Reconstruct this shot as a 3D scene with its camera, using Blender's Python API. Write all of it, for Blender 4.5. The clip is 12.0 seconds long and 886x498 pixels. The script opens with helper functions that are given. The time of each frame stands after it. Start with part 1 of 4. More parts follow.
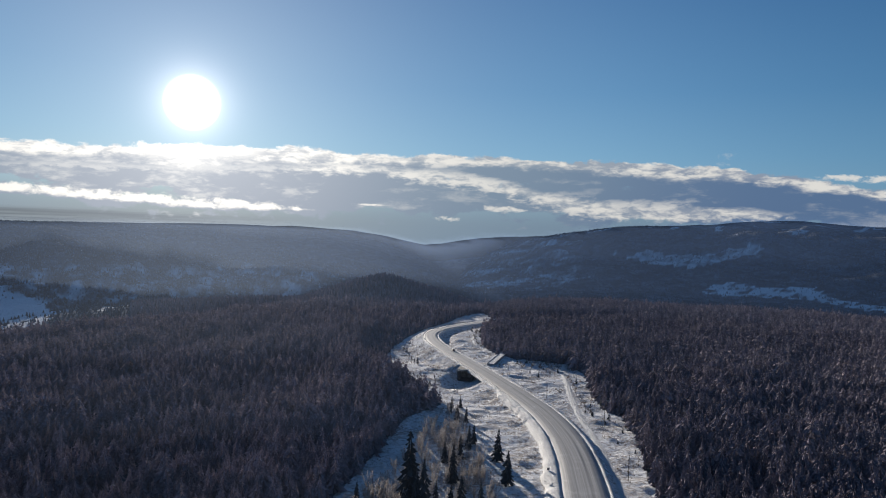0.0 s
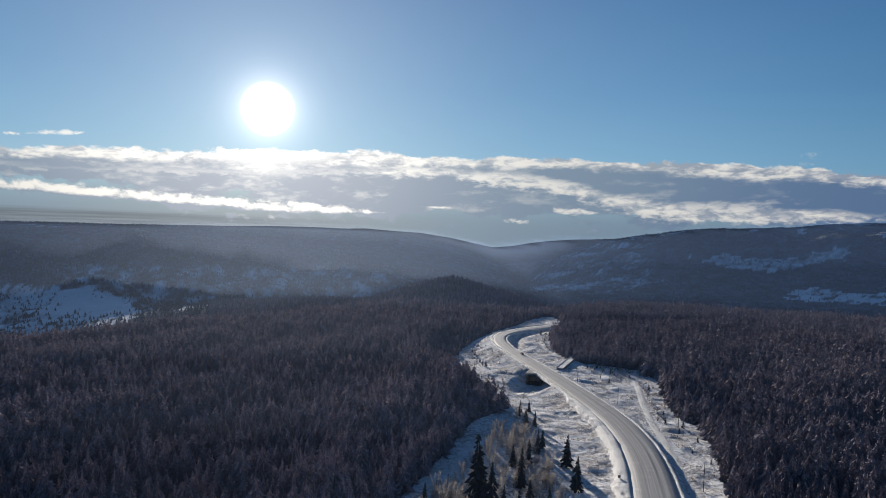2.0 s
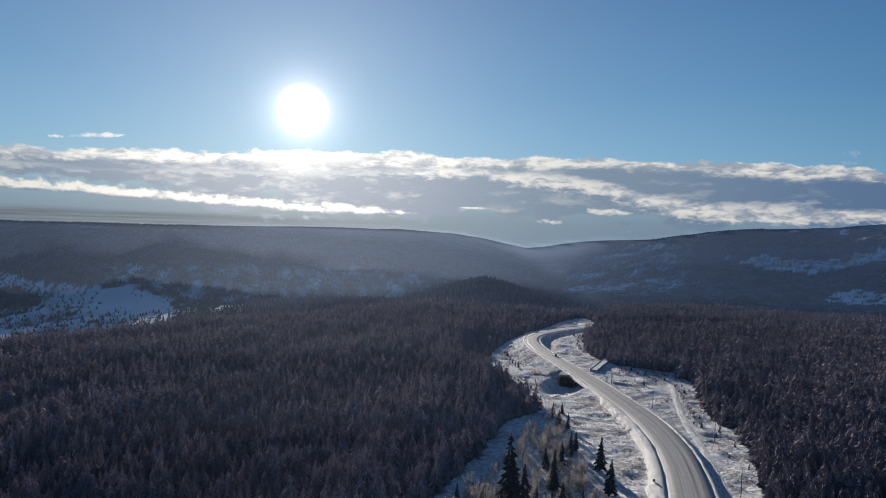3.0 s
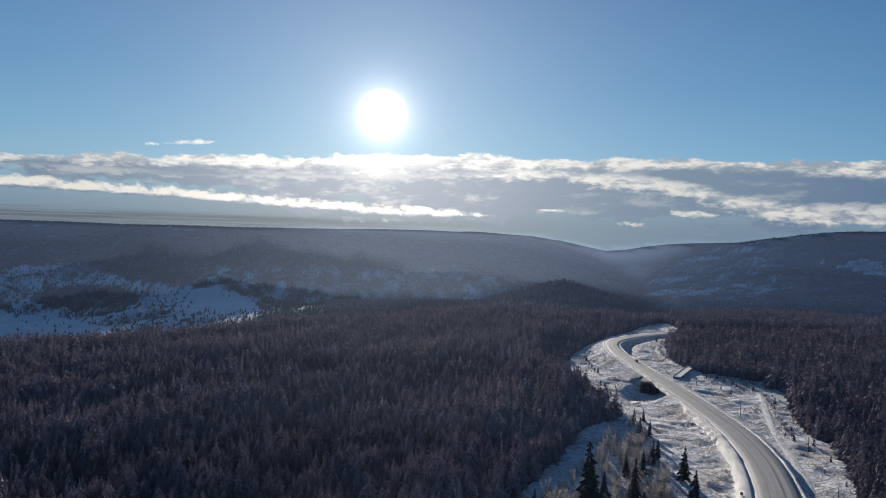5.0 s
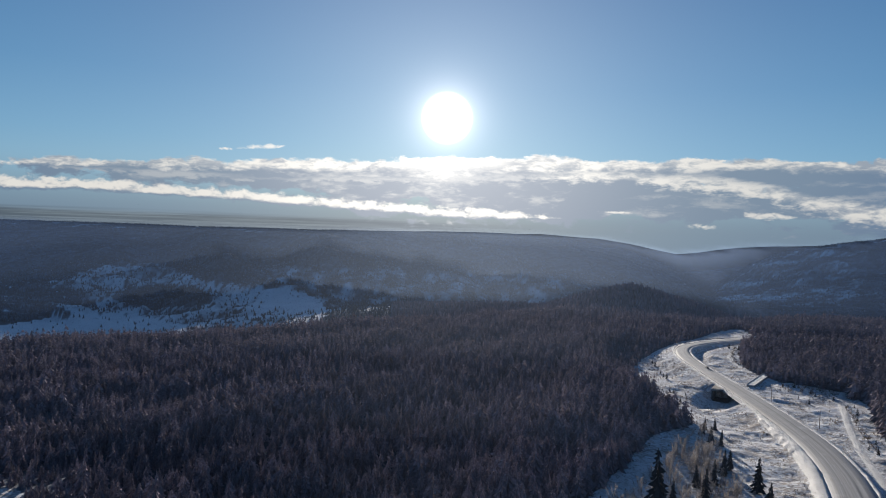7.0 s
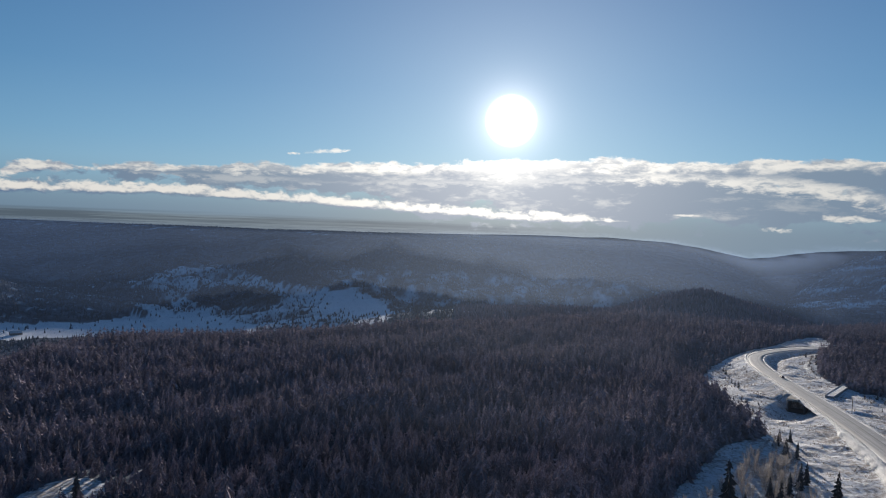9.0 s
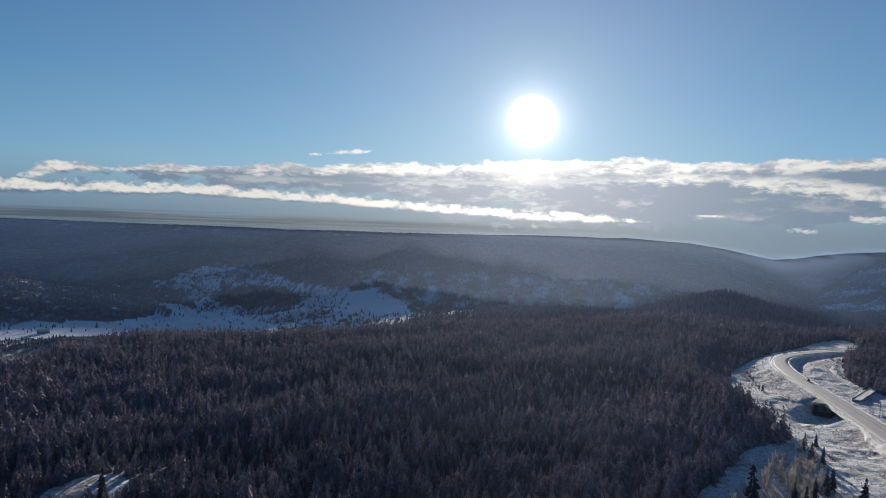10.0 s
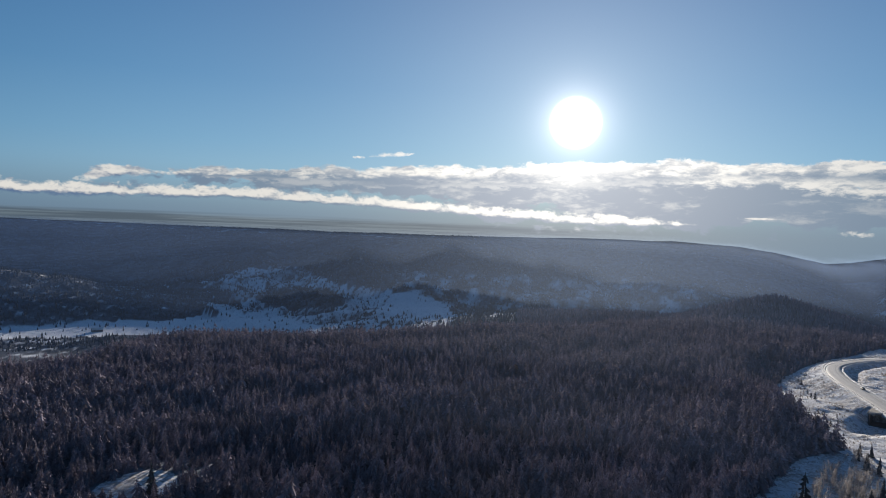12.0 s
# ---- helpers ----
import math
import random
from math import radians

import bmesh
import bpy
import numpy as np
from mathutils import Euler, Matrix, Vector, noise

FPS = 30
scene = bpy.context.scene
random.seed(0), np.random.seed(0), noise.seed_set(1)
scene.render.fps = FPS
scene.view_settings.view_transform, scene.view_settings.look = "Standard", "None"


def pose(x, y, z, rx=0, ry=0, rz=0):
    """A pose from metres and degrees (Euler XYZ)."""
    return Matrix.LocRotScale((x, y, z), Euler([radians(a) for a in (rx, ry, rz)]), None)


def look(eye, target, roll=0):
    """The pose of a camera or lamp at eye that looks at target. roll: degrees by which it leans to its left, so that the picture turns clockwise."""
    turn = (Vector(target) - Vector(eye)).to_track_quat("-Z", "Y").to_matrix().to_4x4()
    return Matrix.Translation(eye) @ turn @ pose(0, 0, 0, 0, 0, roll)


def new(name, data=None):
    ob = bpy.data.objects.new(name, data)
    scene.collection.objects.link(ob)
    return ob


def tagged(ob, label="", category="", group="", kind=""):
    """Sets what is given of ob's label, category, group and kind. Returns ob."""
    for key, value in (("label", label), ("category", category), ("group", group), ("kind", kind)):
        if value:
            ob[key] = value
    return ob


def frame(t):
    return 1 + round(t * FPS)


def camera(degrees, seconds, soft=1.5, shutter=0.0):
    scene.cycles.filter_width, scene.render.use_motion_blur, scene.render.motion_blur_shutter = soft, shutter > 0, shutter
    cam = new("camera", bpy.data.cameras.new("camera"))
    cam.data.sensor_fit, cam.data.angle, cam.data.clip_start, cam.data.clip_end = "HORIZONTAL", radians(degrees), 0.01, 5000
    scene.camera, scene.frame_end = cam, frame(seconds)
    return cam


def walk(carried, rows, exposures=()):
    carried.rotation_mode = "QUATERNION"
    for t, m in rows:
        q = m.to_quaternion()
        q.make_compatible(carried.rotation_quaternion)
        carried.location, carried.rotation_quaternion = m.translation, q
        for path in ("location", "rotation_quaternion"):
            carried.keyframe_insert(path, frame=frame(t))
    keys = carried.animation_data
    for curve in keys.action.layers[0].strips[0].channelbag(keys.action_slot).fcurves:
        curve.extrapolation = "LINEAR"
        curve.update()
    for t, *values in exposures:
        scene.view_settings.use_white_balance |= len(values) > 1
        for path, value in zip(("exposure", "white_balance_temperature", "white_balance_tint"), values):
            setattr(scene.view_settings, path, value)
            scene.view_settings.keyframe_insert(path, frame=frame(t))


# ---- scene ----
# A drone hovers 100 m over a highway on a forested plateau and pans to the left.
EYE = 100.0
cam = camera(64.90, 12.0, soft=1.0)
# seconds, yaw, pitch, roll in degrees
TURNS = [
    (0.0, 0.00, -2.00, -2.18),
    (0.5, 1.43, -2.01, -2.20),
    (1.0, 2.83, -2.02, -2.19),
    (1.5, 4.23, -2.02, -2.15),
    (2.0, 5.64, -2.00, -2.14),
    (2.5, 6.98, -2.04, -2.15),
    (3.0, 8.33, -2.06, -2.15),
    (5.0, 14.71, -2.08, -2.08),
    (5.5, 16.07, -2.07, -2.10),
    (6.0, 17.26, -2.10, -2.07),
    (6.5, 18.73, -2.08, -2.10),
    (7.0, 20.02, -2.08, -2.11),
    (9.0, 25.23, -2.02, -2.16),
    (9.5, 26.13, -2.01, -2.19),
    (10.0, 26.92, -2.04, -2.20),
    (10.5, 27.55, -2.02, -2.29),
    (11.0, 28.23, -2.01, -2.30),
    (11.5, 29.24, -1.98, -2.30),
    (12.0, 30.39, -1.97, -2.29),
]
walk(cam, [(t, pose(0, 0, EYE, 90 + pitch, roll, yaw)) for t, yaw, pitch, roll in TURNS],
     exposures=[(0.0, 1.0), (12.0, 1.0)])

# ---- world, sun ----
SUN_AZ, SUN_EL = 20.0, 8.57          # degrees left of +y, and above the horizon
sun_way = Vector((-math.sin(radians(SUN_AZ)) * math.cos(radians(SUN_EL)),
                  math.cos(radians(SUN_AZ)) * math.cos(radians(SUN_EL)), math.sin(radians(SUN_EL))))
sun = new("sun", bpy.data.lights.new("sun", "SUN"))
sun.data.energy, sun.data.angle, sun.data.color = 5.0, radians(0.6), (1.0, 0.91, 0.80)
sun.matrix_world = look(sun_way * 900, (0, 0, 0))


class Net:
    """Short hand for wiring shader nodes."""

    def __init__(self, tree):
        self.tree = tree

    def node(self, kind, **props):
        n = self.tree.nodes.new(kind)
        for key, value in props.items():
            setattr(n, key, value)
        return n

    def put(self, socket, value):
        if hasattr(value, "links"):
            self.tree.links.new(value, socket)
        else:
            socket.default_value = value

    def math(self, op, a, b=0.0, c=0.0, clamp=False):
        n = self.node("ShaderNodeMath", operation=op, use_clamp=clamp)
        for s, v in zip(n.inputs, (a, b, c)):
            self.put(s, v)
        return n.outputs[0]

    def mix(self, fac, a, b, blend="MIX"):
        n = self.node("ShaderNodeMix", data_type="RGBA", blend_type=blend)
        n.clamp_factor = True
        self.put(n.inputs[0], fac)
        self.put(n.inputs[6], a if hasattr(a, "links") else (*a, 1))
        self.put(n.inputs[7], b if hasattr(b, "links") else (*b, 1))
        return n.outputs[2]

    def smooth(self, v, lo, hi, to0=0.0, to1=1.0):
        n = self.node("ShaderNodeMapRange", interpolation_type="SMOOTHSTEP")
        for s, x in zip(n.inputs, (v, lo, hi, to0, to1)):
            self.put(s, x)
        return n.outputs[0]

    def noise(self, vec, scale, detail=4.0, rough=0.55, distort=0.0):
        n = self.node("ShaderNodeTexNoise")
        self.put(n.inputs["Vector"], vec)
        n.inputs["Scale"].default_value = scale
        n.inputs["Detail"].default_value = detail
        n.inputs["Roughness"].default_value = rough
        n.inputs["Distortion"].default_value = distort
        return n.outputs[0]

    def ramp(self, v, stops, interp="LINEAR"):
        n = self.node("ShaderNodeValToRGB")
        n.color_ramp.interpolation = interp
        e = n.color_ramp.elements
        while len(e) < len(stops):
            e.new(0.5)
        for k, (p, c) in zip(e, stops):
            k.position, k.color = p, (*c, 1) if hasattr(c, "__len__") else (c, c, c, 1)
        self.put(n.inputs[0], v)
        return n.outputs[0]

    def vec(self, x, y, z=0.0):
        n = self.node("ShaderNodeCombineXYZ")
        for s, v in zip(n.inputs, (x, y, z)):
            self.put(s, v)
        return n.outputs[0]


def build_sky():
    world = bpy.data.worlds.new("winter_sky")
    scene.world = world
    world.use_nodes = True
    net = Net(world.node_tree)
    net.tree.nodes.clear()
    out = net.node("ShaderNodeOutputWorld")
    bg = net.node("ShaderNodeBackground")
    net.tree.links.new(bg.outputs[0], out.inputs[0])
    sky = net.node("ShaderNodeTexSky", sky_type="NISHITA", sun_disc=False, sun_elevation=radians(SUN_EL),
                   sun_rotation=radians(-SUN_AZ), altitude=800.0, air_density=1.0, dust_density=0.25, ozone_density=2.0)
    co = net.node("ShaderNodeTexCoord").outputs["Generated"]
    sep = net.node("ShaderNodeSeparateXYZ")
    net.put(sep.inputs[0], co)
    x, y, z = sep.outputs
    el = net.math("MULTIPLY", net.math("ARCSINE", z), 57.2958)
    az = net.math("MULTIPLY", net.math("ARCTAN2", net.math("MULTIPLY", x, -1.0), y), 57.2958)
    # angle from the sun
    dot = net.node("ShaderNodeVectorMath", operation="DOT_PRODUCT")
    net.put(dot.inputs[0], co)
    dot.inputs[1].default_value = sun_way
    off = net.math("MULTIPLY", net.math("ARCCOSINE", net.math("MINIMUM", dot.outputs["Value"], 1.0)), 57.2958)
    u = net.math("DIVIDE", net.math("ADD", az, 60.0), 140.0, clamp=True)      # -60..80 degrees to 0..1

    def at(a):
        return (a + 60) / 140

    # upper and lower limits of the long cloud bank, in tenths of degrees by azimuth
    top = net.math("MULTIPLY", net.ramp(u, [(0, .28), (at(-40), .30), (at(-32), .35), (at(-27), .43), (at(-16), .53), (at(-3), .56), (at(12), .55), (at(18), .57),
                                            (at(24), .52), (at(33), .44), (at(45), .385), (at(56), .325), (at(59), .22), (1, .1)]), 10.0)
    low = net.math("MULTIPLY", net.ramp(u, [(0, .06), (at(-30), .06), (at(-12), .08), (at(-2), .10), (at(10), .06), (at(25), .10), (at(35), .20), (at(56), .24), (1, .2)]), 10.0)

    def bank(e):
        v = net.vec(net.math("MULTIPLY", az, 0.25), net.math("MULTIPLY", e, 0.60), 3.7)
        n = net.noise(v, 1.0, 7.0, 0.52, 0.1)
        p = net.math("MINIMUM", net.math("DIVIDE", net.math("SUBTRACT", top, e), 0.5), net.math("DIVIDE", net.math("SUBTRACT", e, low), 1.3))
        p = net.math("MINIMUM", net.math("MAXIMUM", p, -3.0), 1.0)
        curl = net.noise(net.vec(net.math("MULTIPLY", az, 1.15), net.math("MULTIPLY", e, 1.9), 5.3), 1.0, 6.0, 0.6, 0.25)
        d = net.math("ADD", net.math("MULTIPLY", net.math("SUBTRACT", n, 0.44), 1.05), net.math("MULTIPLY", p, 0.26))
        return net.math("ADD", d, net.math("MULTIPLY", net.math("SUBTRACT", curl, 0.5), 0.42))

    def row(e):
        # the lower, puffed row that lies over the far plain
        line = net.math("MULTIPLY", net.ramp(u, [(0, .07), (at(0), .07), (at(18), .08), (at(30), .12), (at(36), .15), (at(47), .18), (at(56), .15), (at(64), .14), (1, .14)]), 10.0)
        v = net.vec(net.math("MULTIPLY", az, 0.8), net.math("MULTIPLY", e, 1.35), 9.1)
        n = net.noise(v, 1.0, 9.0, 0.6, 0.3)
        d = net.math("SUBTRACT", e, line)
        p = net.math("SUBTRACT", 0.55, net.math("MAXIMUM", net.math("DIVIDE", d, 0.9), net.math("DIVIDE", d, -0.55)))
        p = net.math("MAXIMUM", p, -2.0)
        fade = net.math("MULTIPLY", net.smooth(az, 7.0, 17.0, -0.5, 0.0), 1.0)
        return net.math("ADD", net.math("ADD", net.math("MULTIPLY", net.math("SUBTRACT", n, 0.42), 0.95), net.math("MULTIPLY", p, 0.48)), fade)

    def puff(a0, e0, wide, tall, gain=0.3, tilt=0.0):
        # a single small cloud
        da = net.math("DIVIDE", net.math("SUBTRACT", az, a0), wide)
        de = net.math("DIVIDE", net.math("SUBTRACT", net.math("SUBTRACT", el, e0), net.math("MULTIPLY", da, tilt)), tall)
        r2 = net.math("ADD", net.math("MULTIPLY", da, da), net.math("MULTIPLY", de, de))
        n = net.noise(net.vec(net.math("MULTIPLY", az, 1.5 / max(wide, 0.8) ** 0.5), net.math("MULTIPLY", el, 2.4), a0), 1.0, 8.0, 0.6, 0.3)
        return net.smooth(net.math("ADD", net.math("MULTIPLY", net.math("SUBTRACT", n, 0.5), 1.6), net.math("MULTIPLY", net.math("SUBTRACT", 1.0, r2), gain)), 0.02, 0.46)

    d0 = bank(el)
    r0, r1 = row(el), row(net.math("ADD", el, 0.40))
    cover = net.smooth(d0, -0.01, 0.13)
    cover2 = net.smooth(r0, -0.02, 0.20)
    lit2 = net.smooth(net.math("SUBTRACT", r0, r1), -0.14, 0.26)
    near = net.smooth(off, 24.0, 3.0)
    grey = net.mix(near, (0.155, 0.225, 0.315), (0.31, 0.35, 0.43))
    away = net.smooth(off, 24.0, 46.0)
    grey = net.mix(away, grey, (0.085, 0.15, 0.275))
    white = net.mix(near, (0.73, 0.71, 0.67), (1.15, 1.10, 1.02))
    ripple = net.math("SUBTRACT", net.noise(net.vec(net.math("MULTIPLY", az, 0.75), net.math("MULTIPLY", el, 1.9), 4.4), 1.0, 8.0, 0.62, 0.3), 0.5)
    swell = net.math("SUBTRACT", net.noise(net.vec(net.math("MULTIPLY", az, 0.17), net.math("MULTIPLY", net.math("ADD", el, net.math("MULTIPLY", az, 0.05)), 0.75), 1.3), 1.0, 6.0, 0.6), 0.5)
    # the sunlit upper rim, its depth by azimuth
    deep = net.ramp(u, [(0, .5), (at(-30), .5), (at(-22), .6), (at(-16), .85), (at(-8), .65), (at(-2), .55), (at(5), .75), (at(11), 1.0), (at(17), 1.0), (at(23), .85), (at(29), .6), (at(40), .45), (at(52), .4), (1, .35)])
    down = net.math("SUBTRACT", net.math("SUBTRACT", top, el), net.math("ADD", net.math("MULTIPLY", ripple, 0.9), net.math("MULTIPLY", swell, 1.2)))
    rim = net.smooth(net.math("DIVIDE", down, deep), 1.55, 0.55)
    # a second, slanting cream band through the grey body
    mid_line = net.math("MULTIPLY", net.ramp(u, [(0, .15), (at(-27), .175), (at(-20), .155), (at(-14), .15), (at(-10), .2), (at(-7), .27), (at(-3), .36), (at(1), .385), (at(5), .42), (at(12), .42), (at(20), .36), (at(34), .30), (at(46), .31), (1, .3)]), 10.0)
    half = net.ramp(u, [(0, .05), (at(-28), .06), (at(-25), .4), (at(-20), .95), (at(-12), 1.0), (at(-7), .75), (at(0), .6), (at(8), .6), (at(13), .4), (at(20), .25), (at(28), .2), (at(36), .3), (at(47), .25), (at(52), .06), (1, .05)])
    aside = net.math("ABSOLUTE", net.math("SUBTRACT", net.math("ADD", el, net.math("MULTIPLY", ripple, 1.1)), mid_line))
    torn = net.math("MULTIPLY", half, net.smooth(net.math("ADD", net.math("MULTIPLY", swell, 1.6), ripple), -0.25, 0.25, 0.55, 1.35))
    band = net.math("MULTIPLY", net.smooth(net.math("DIVIDE", aside, torn), 1.25, 0.15), net.math("MULTIPLY", net.smooth(az, -28.0, -24.5), net.smooth(az, 14.0, 9.0, 0.4, 1.0)))
    patchy = net.smooth(net.math("ADD", ripple, swell), -0.14, 0.16, 0.25, 1.0)
    glare = net.smooth(net.math("ADD", off, net.math("MULTIPLY", ripple, 6.0)), 6.3, 3.0)
    lit = net.math("MULTIPLY", net.math("MAXIMUM", rim, net.math("MULTIPLY", band, 0.92)), net.math("MAXIMUM", patchy, net.smooth(off, 8.0, 4.0)))
    faint = net.math("MULTIPLY", net.smooth(net.math("ADD", swell, net.math("MULTIPLY", ripple, 0.5)), 0.0, 0.25), net.smooth(off, 5.0, 26.0, 0.45, 0.25))
    lit = net.math("MAXIMUM", net.math("MAXIMUM", lit, faint), net.math("MULTIPLY", glare, 0.92))
    c1 = net.mix(lit, grey, white)
    c2 = net.mix(lit2, grey, white)

    # clear sky, deeper blue with height
    nishita = net.mix(1.0, sky.outputs[0], (0.042, 0.062, 0.078), "MULTIPLY")
    clear = net.ramp(net.math("DIVIDE", net.math("MAXIMUM", el, 0.0), 60.0), [(0, (.30, .47, .63)), (.10, (.17, .37, .59)), (.18, (.10, .275, .51)), (.30, (.055, .185, .41)), (.48, (.032, .125, .32)), (.62, (.035, .11, .26)), (1.0, (.045, .11, .235))])
    blue = net.mix(1.0, net.mix(0.72, nishita, clear), net.mix(net.smooth(off, 55.0, 105.0), net.mix(net.smooth(off, 28.0, 58.0), (1.0, 1.0, 1.0), (0.74, 0.80, 0.84)), (0.56, 0.60, 0.66)), "MULTIPLY")
    # haze over the far plain, mixed into the sky colour
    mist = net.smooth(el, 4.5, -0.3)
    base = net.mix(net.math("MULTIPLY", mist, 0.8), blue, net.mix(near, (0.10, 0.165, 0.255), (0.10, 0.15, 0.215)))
    # the farthest plain, painted into the sky below the horizon's haze
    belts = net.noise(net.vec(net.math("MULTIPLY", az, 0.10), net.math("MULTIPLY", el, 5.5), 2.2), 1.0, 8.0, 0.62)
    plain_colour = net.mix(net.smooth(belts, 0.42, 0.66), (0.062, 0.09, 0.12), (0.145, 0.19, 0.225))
    # sun-side haze is blended into the plain's own colour
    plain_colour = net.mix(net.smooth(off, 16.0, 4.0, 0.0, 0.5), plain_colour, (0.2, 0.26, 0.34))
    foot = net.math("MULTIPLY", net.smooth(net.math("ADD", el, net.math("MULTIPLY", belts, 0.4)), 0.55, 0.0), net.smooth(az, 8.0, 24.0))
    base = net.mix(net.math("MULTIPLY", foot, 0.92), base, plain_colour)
    col = net.mix(net.math("MULTIPLY", cover, 0.96), base, c1)
    small = puff(34.8, 5.55, 1.7, 0.24, 0.4, -0.15)
    for a0, e0, wide, tall in ((37.4, 5.2, 0.6, 0.13), (-0.3, 0.5, 1.5, 0.22), (-4.9, 1.45, 2.2, 0.30), (-29.5, 4.4, 1.9, 0.28), (6.0, 1.4, 1.6, 0.1), (-32.0, 4.3, 2.4, 0.3)):
        small = net.math("MAXIMUM", small, puff(a0, e0, wide, tall, 0.36))
    wisp = net.math("MAXIMUM", puff(-22.0, 6.0, 0.8, 0.28, 0.25), puff(-21.7, 5.35, 0.9, 0.18, 0.25))
    col = net.mix(net.math("MULTIPLY", wisp, 0.4), col, (0.5, 0.55, 0.6))
    col = net.mix(cover2, col, c2)
    col = net.mix(net.math("MULTIPLY", small, 0.85), col, white)
    # the sun's aureole
    def glow(gain, rate):
        return net.math("MULTIPLY", net.math("POWER", 2.71828, net.math("MULTIPLY", off, -rate)), gain)
    halo = net.math("ADD", net.math("MULTIPLY", net.smooth(off, 2.2, 1.2), 4.0), glow(2.4, 0.88))
    halo = net.math("ADD", halo, glow(0.34, 0.075))
    h = net.mix(1.0, net.vec(halo, halo, halo), (1.0, 0.97, 0.93), "MULTIPLY")
    total = net.mix(1.0, col, h, "ADD")
    net.put(bg.inputs[0], total)
    bg.inputs[1].default_value = 0.50


build_sky()


# ---- materials ----
def material(name):
    m = bpy.data.materials.new(name)
    m.use_nodes = True
    net = Net(m.node_tree)
    return m, net, net.tree.nodes["Principled BSDF"]


def bump(net, shader, height, strength, distance):
    b = net.node("ShaderNodeBump")
    b.inputs["Strength"].default_value, b.inputs["Distance"].default_value = strength, distance
    net.put(b.inputs["Height"], height)
    net.put(shader.inputs["Normal"], b.outputs[0])


def place(net):
    return net.node("ShaderNodeNewGeometry").outputs["Position"]


def ground_material():
    m, net, s = material("snow_and_woods")
    p = place(net)
    a = net.node("ShaderNodeAttribute", attribute_name="woods").outputs["Fac"]
    far = net.node("ShaderNodeAttribute", attribute_name="far").outputs["Fac"]
    fine = net.noise(p, 0.55, 7.0, 0.68)
    lump = net.noise(p, 0.16, 5.0, 0.6, 0.6)
    wide = net.noise(p, 0.028, 5.0, 0.6)
    snow = net.mix(wide, (0.62, 0.625, 0.64), (0.84, 0.85, 0.87))
    # dry grass and gravel showing through
    bare = net.math("MULTIPLY", net.smooth(net.math("ADD", fine, net.math("MULTIPLY", wide, 0.5)), 0.67, 0.90), net.math("SUBTRACT", 1.0, far))
    snow = net.mix(net.math("MULTIPLY", bare, 0.75), snow, (0.20, 0.16, 0.125))
    dust = net.smooth(net.noise(p, 0.075, 6.0, 0.7, 0.5), 0.48, 0.66)
    snow = net.mix(net.math("MULTIPLY", net.math("MULTIPLY", dust, 0.5), net.math("SUBTRACT", 1.0, far)), snow, (0.36, 0.31, 0.26))
    clump = net.noise(p, 0.02, 9.0, 0.7, 0.4)
    trees = net.mix(net.smooth(clump, 0.35, 0.7), (0.05, 0.055, 0.065), (0.17, 0.18, 0.20))
    edge = net.noise(p, 0.014, 10.0, 0.72)
    k = net.smooth(net.math("ADD", a, net.math("MULTIPLY", net.math("SUBTRACT", edge, 0.5), 0.9)), 0.22, 0.68)
    net.put(s.inputs["Base Color"], net.mix(k, snow, trees))
    s.inputs["Roughness"].default_value = 0.85
    s.inputs["Specular IOR Level"].default_value = 0.0
    h = net.math("ADD", net.math("ADD", net.math("MULTIPLY", fine, 0.5), net.math("MULTIPLY", lump, 1.5)), net.math("MULTIPLY", clump, net.math("MULTIPLY", far, 3.0)))
    bump(net, s, h, 0.8, 1.0)
    return m


def needle_material(name, dark, mid, frost, amount, through_light=0.25):
    m, net, s = material(name)
    p = place(net)
    tint = net.node("ShaderNodeAttribute", attribute_name="tint").outputs["Fac"]
    rime_shade = net.node("ShaderNodeAttribute", attribute_name="rime_shade").outputs["Fac"]
    isl = net.node("ShaderNodeNewGeometry").outputs["Random Per Island"]
    c = net.mix(net.math("ADD", net.math("MULTIPLY", tint, 0.7), net.math("MULTIPLY", isl, 0.3)), dark, mid)
    n = net.noise(p, 0.9, 4.0, 0.65)
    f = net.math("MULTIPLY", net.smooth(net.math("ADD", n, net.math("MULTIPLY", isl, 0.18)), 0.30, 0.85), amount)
    f = net.math("MULTIPLY", net.math("MULTIPLY", f, rime_shade), net.smooth(tint, -0.4, 0.9))
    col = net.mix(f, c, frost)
    net.put(s.inputs["Base Color"], col)
    s.inputs["Roughness"].default_value = 0.8
    s.inputs["Specular IOR Level"].default_value = 0.0
    thin = net.node("ShaderNodeBsdfTranslucent")
    net.put(thin.inputs[0], col)
    both = net.node("ShaderNodeMixShader")
    both.inputs[0].default_value = through_light
    net.put(both.inputs[1], s.outputs[0])
    net.put(both.inputs[2], thin.outputs[0])
    net.put(net.tree.nodes["Material Output"].inputs[0], both.outputs[0])
    return m


def plain(name, rgb, rough=0.7, metal=0.0, vary=0.25, scale=2.0):
    m, net, s = material(name)
    n = net.noise(place(net), scale, 6.0, 0.6)
    net.put(s.inputs["Base Color"], net.mix(n, tuple(c * (1 - vary) for c in rgb), tuple(min(1, c * (1 + vary)) for c in rgb)))
    s.inputs["Roughness"].default_value, s.inputs["Metallic"].default_value = rough, metal
    return m


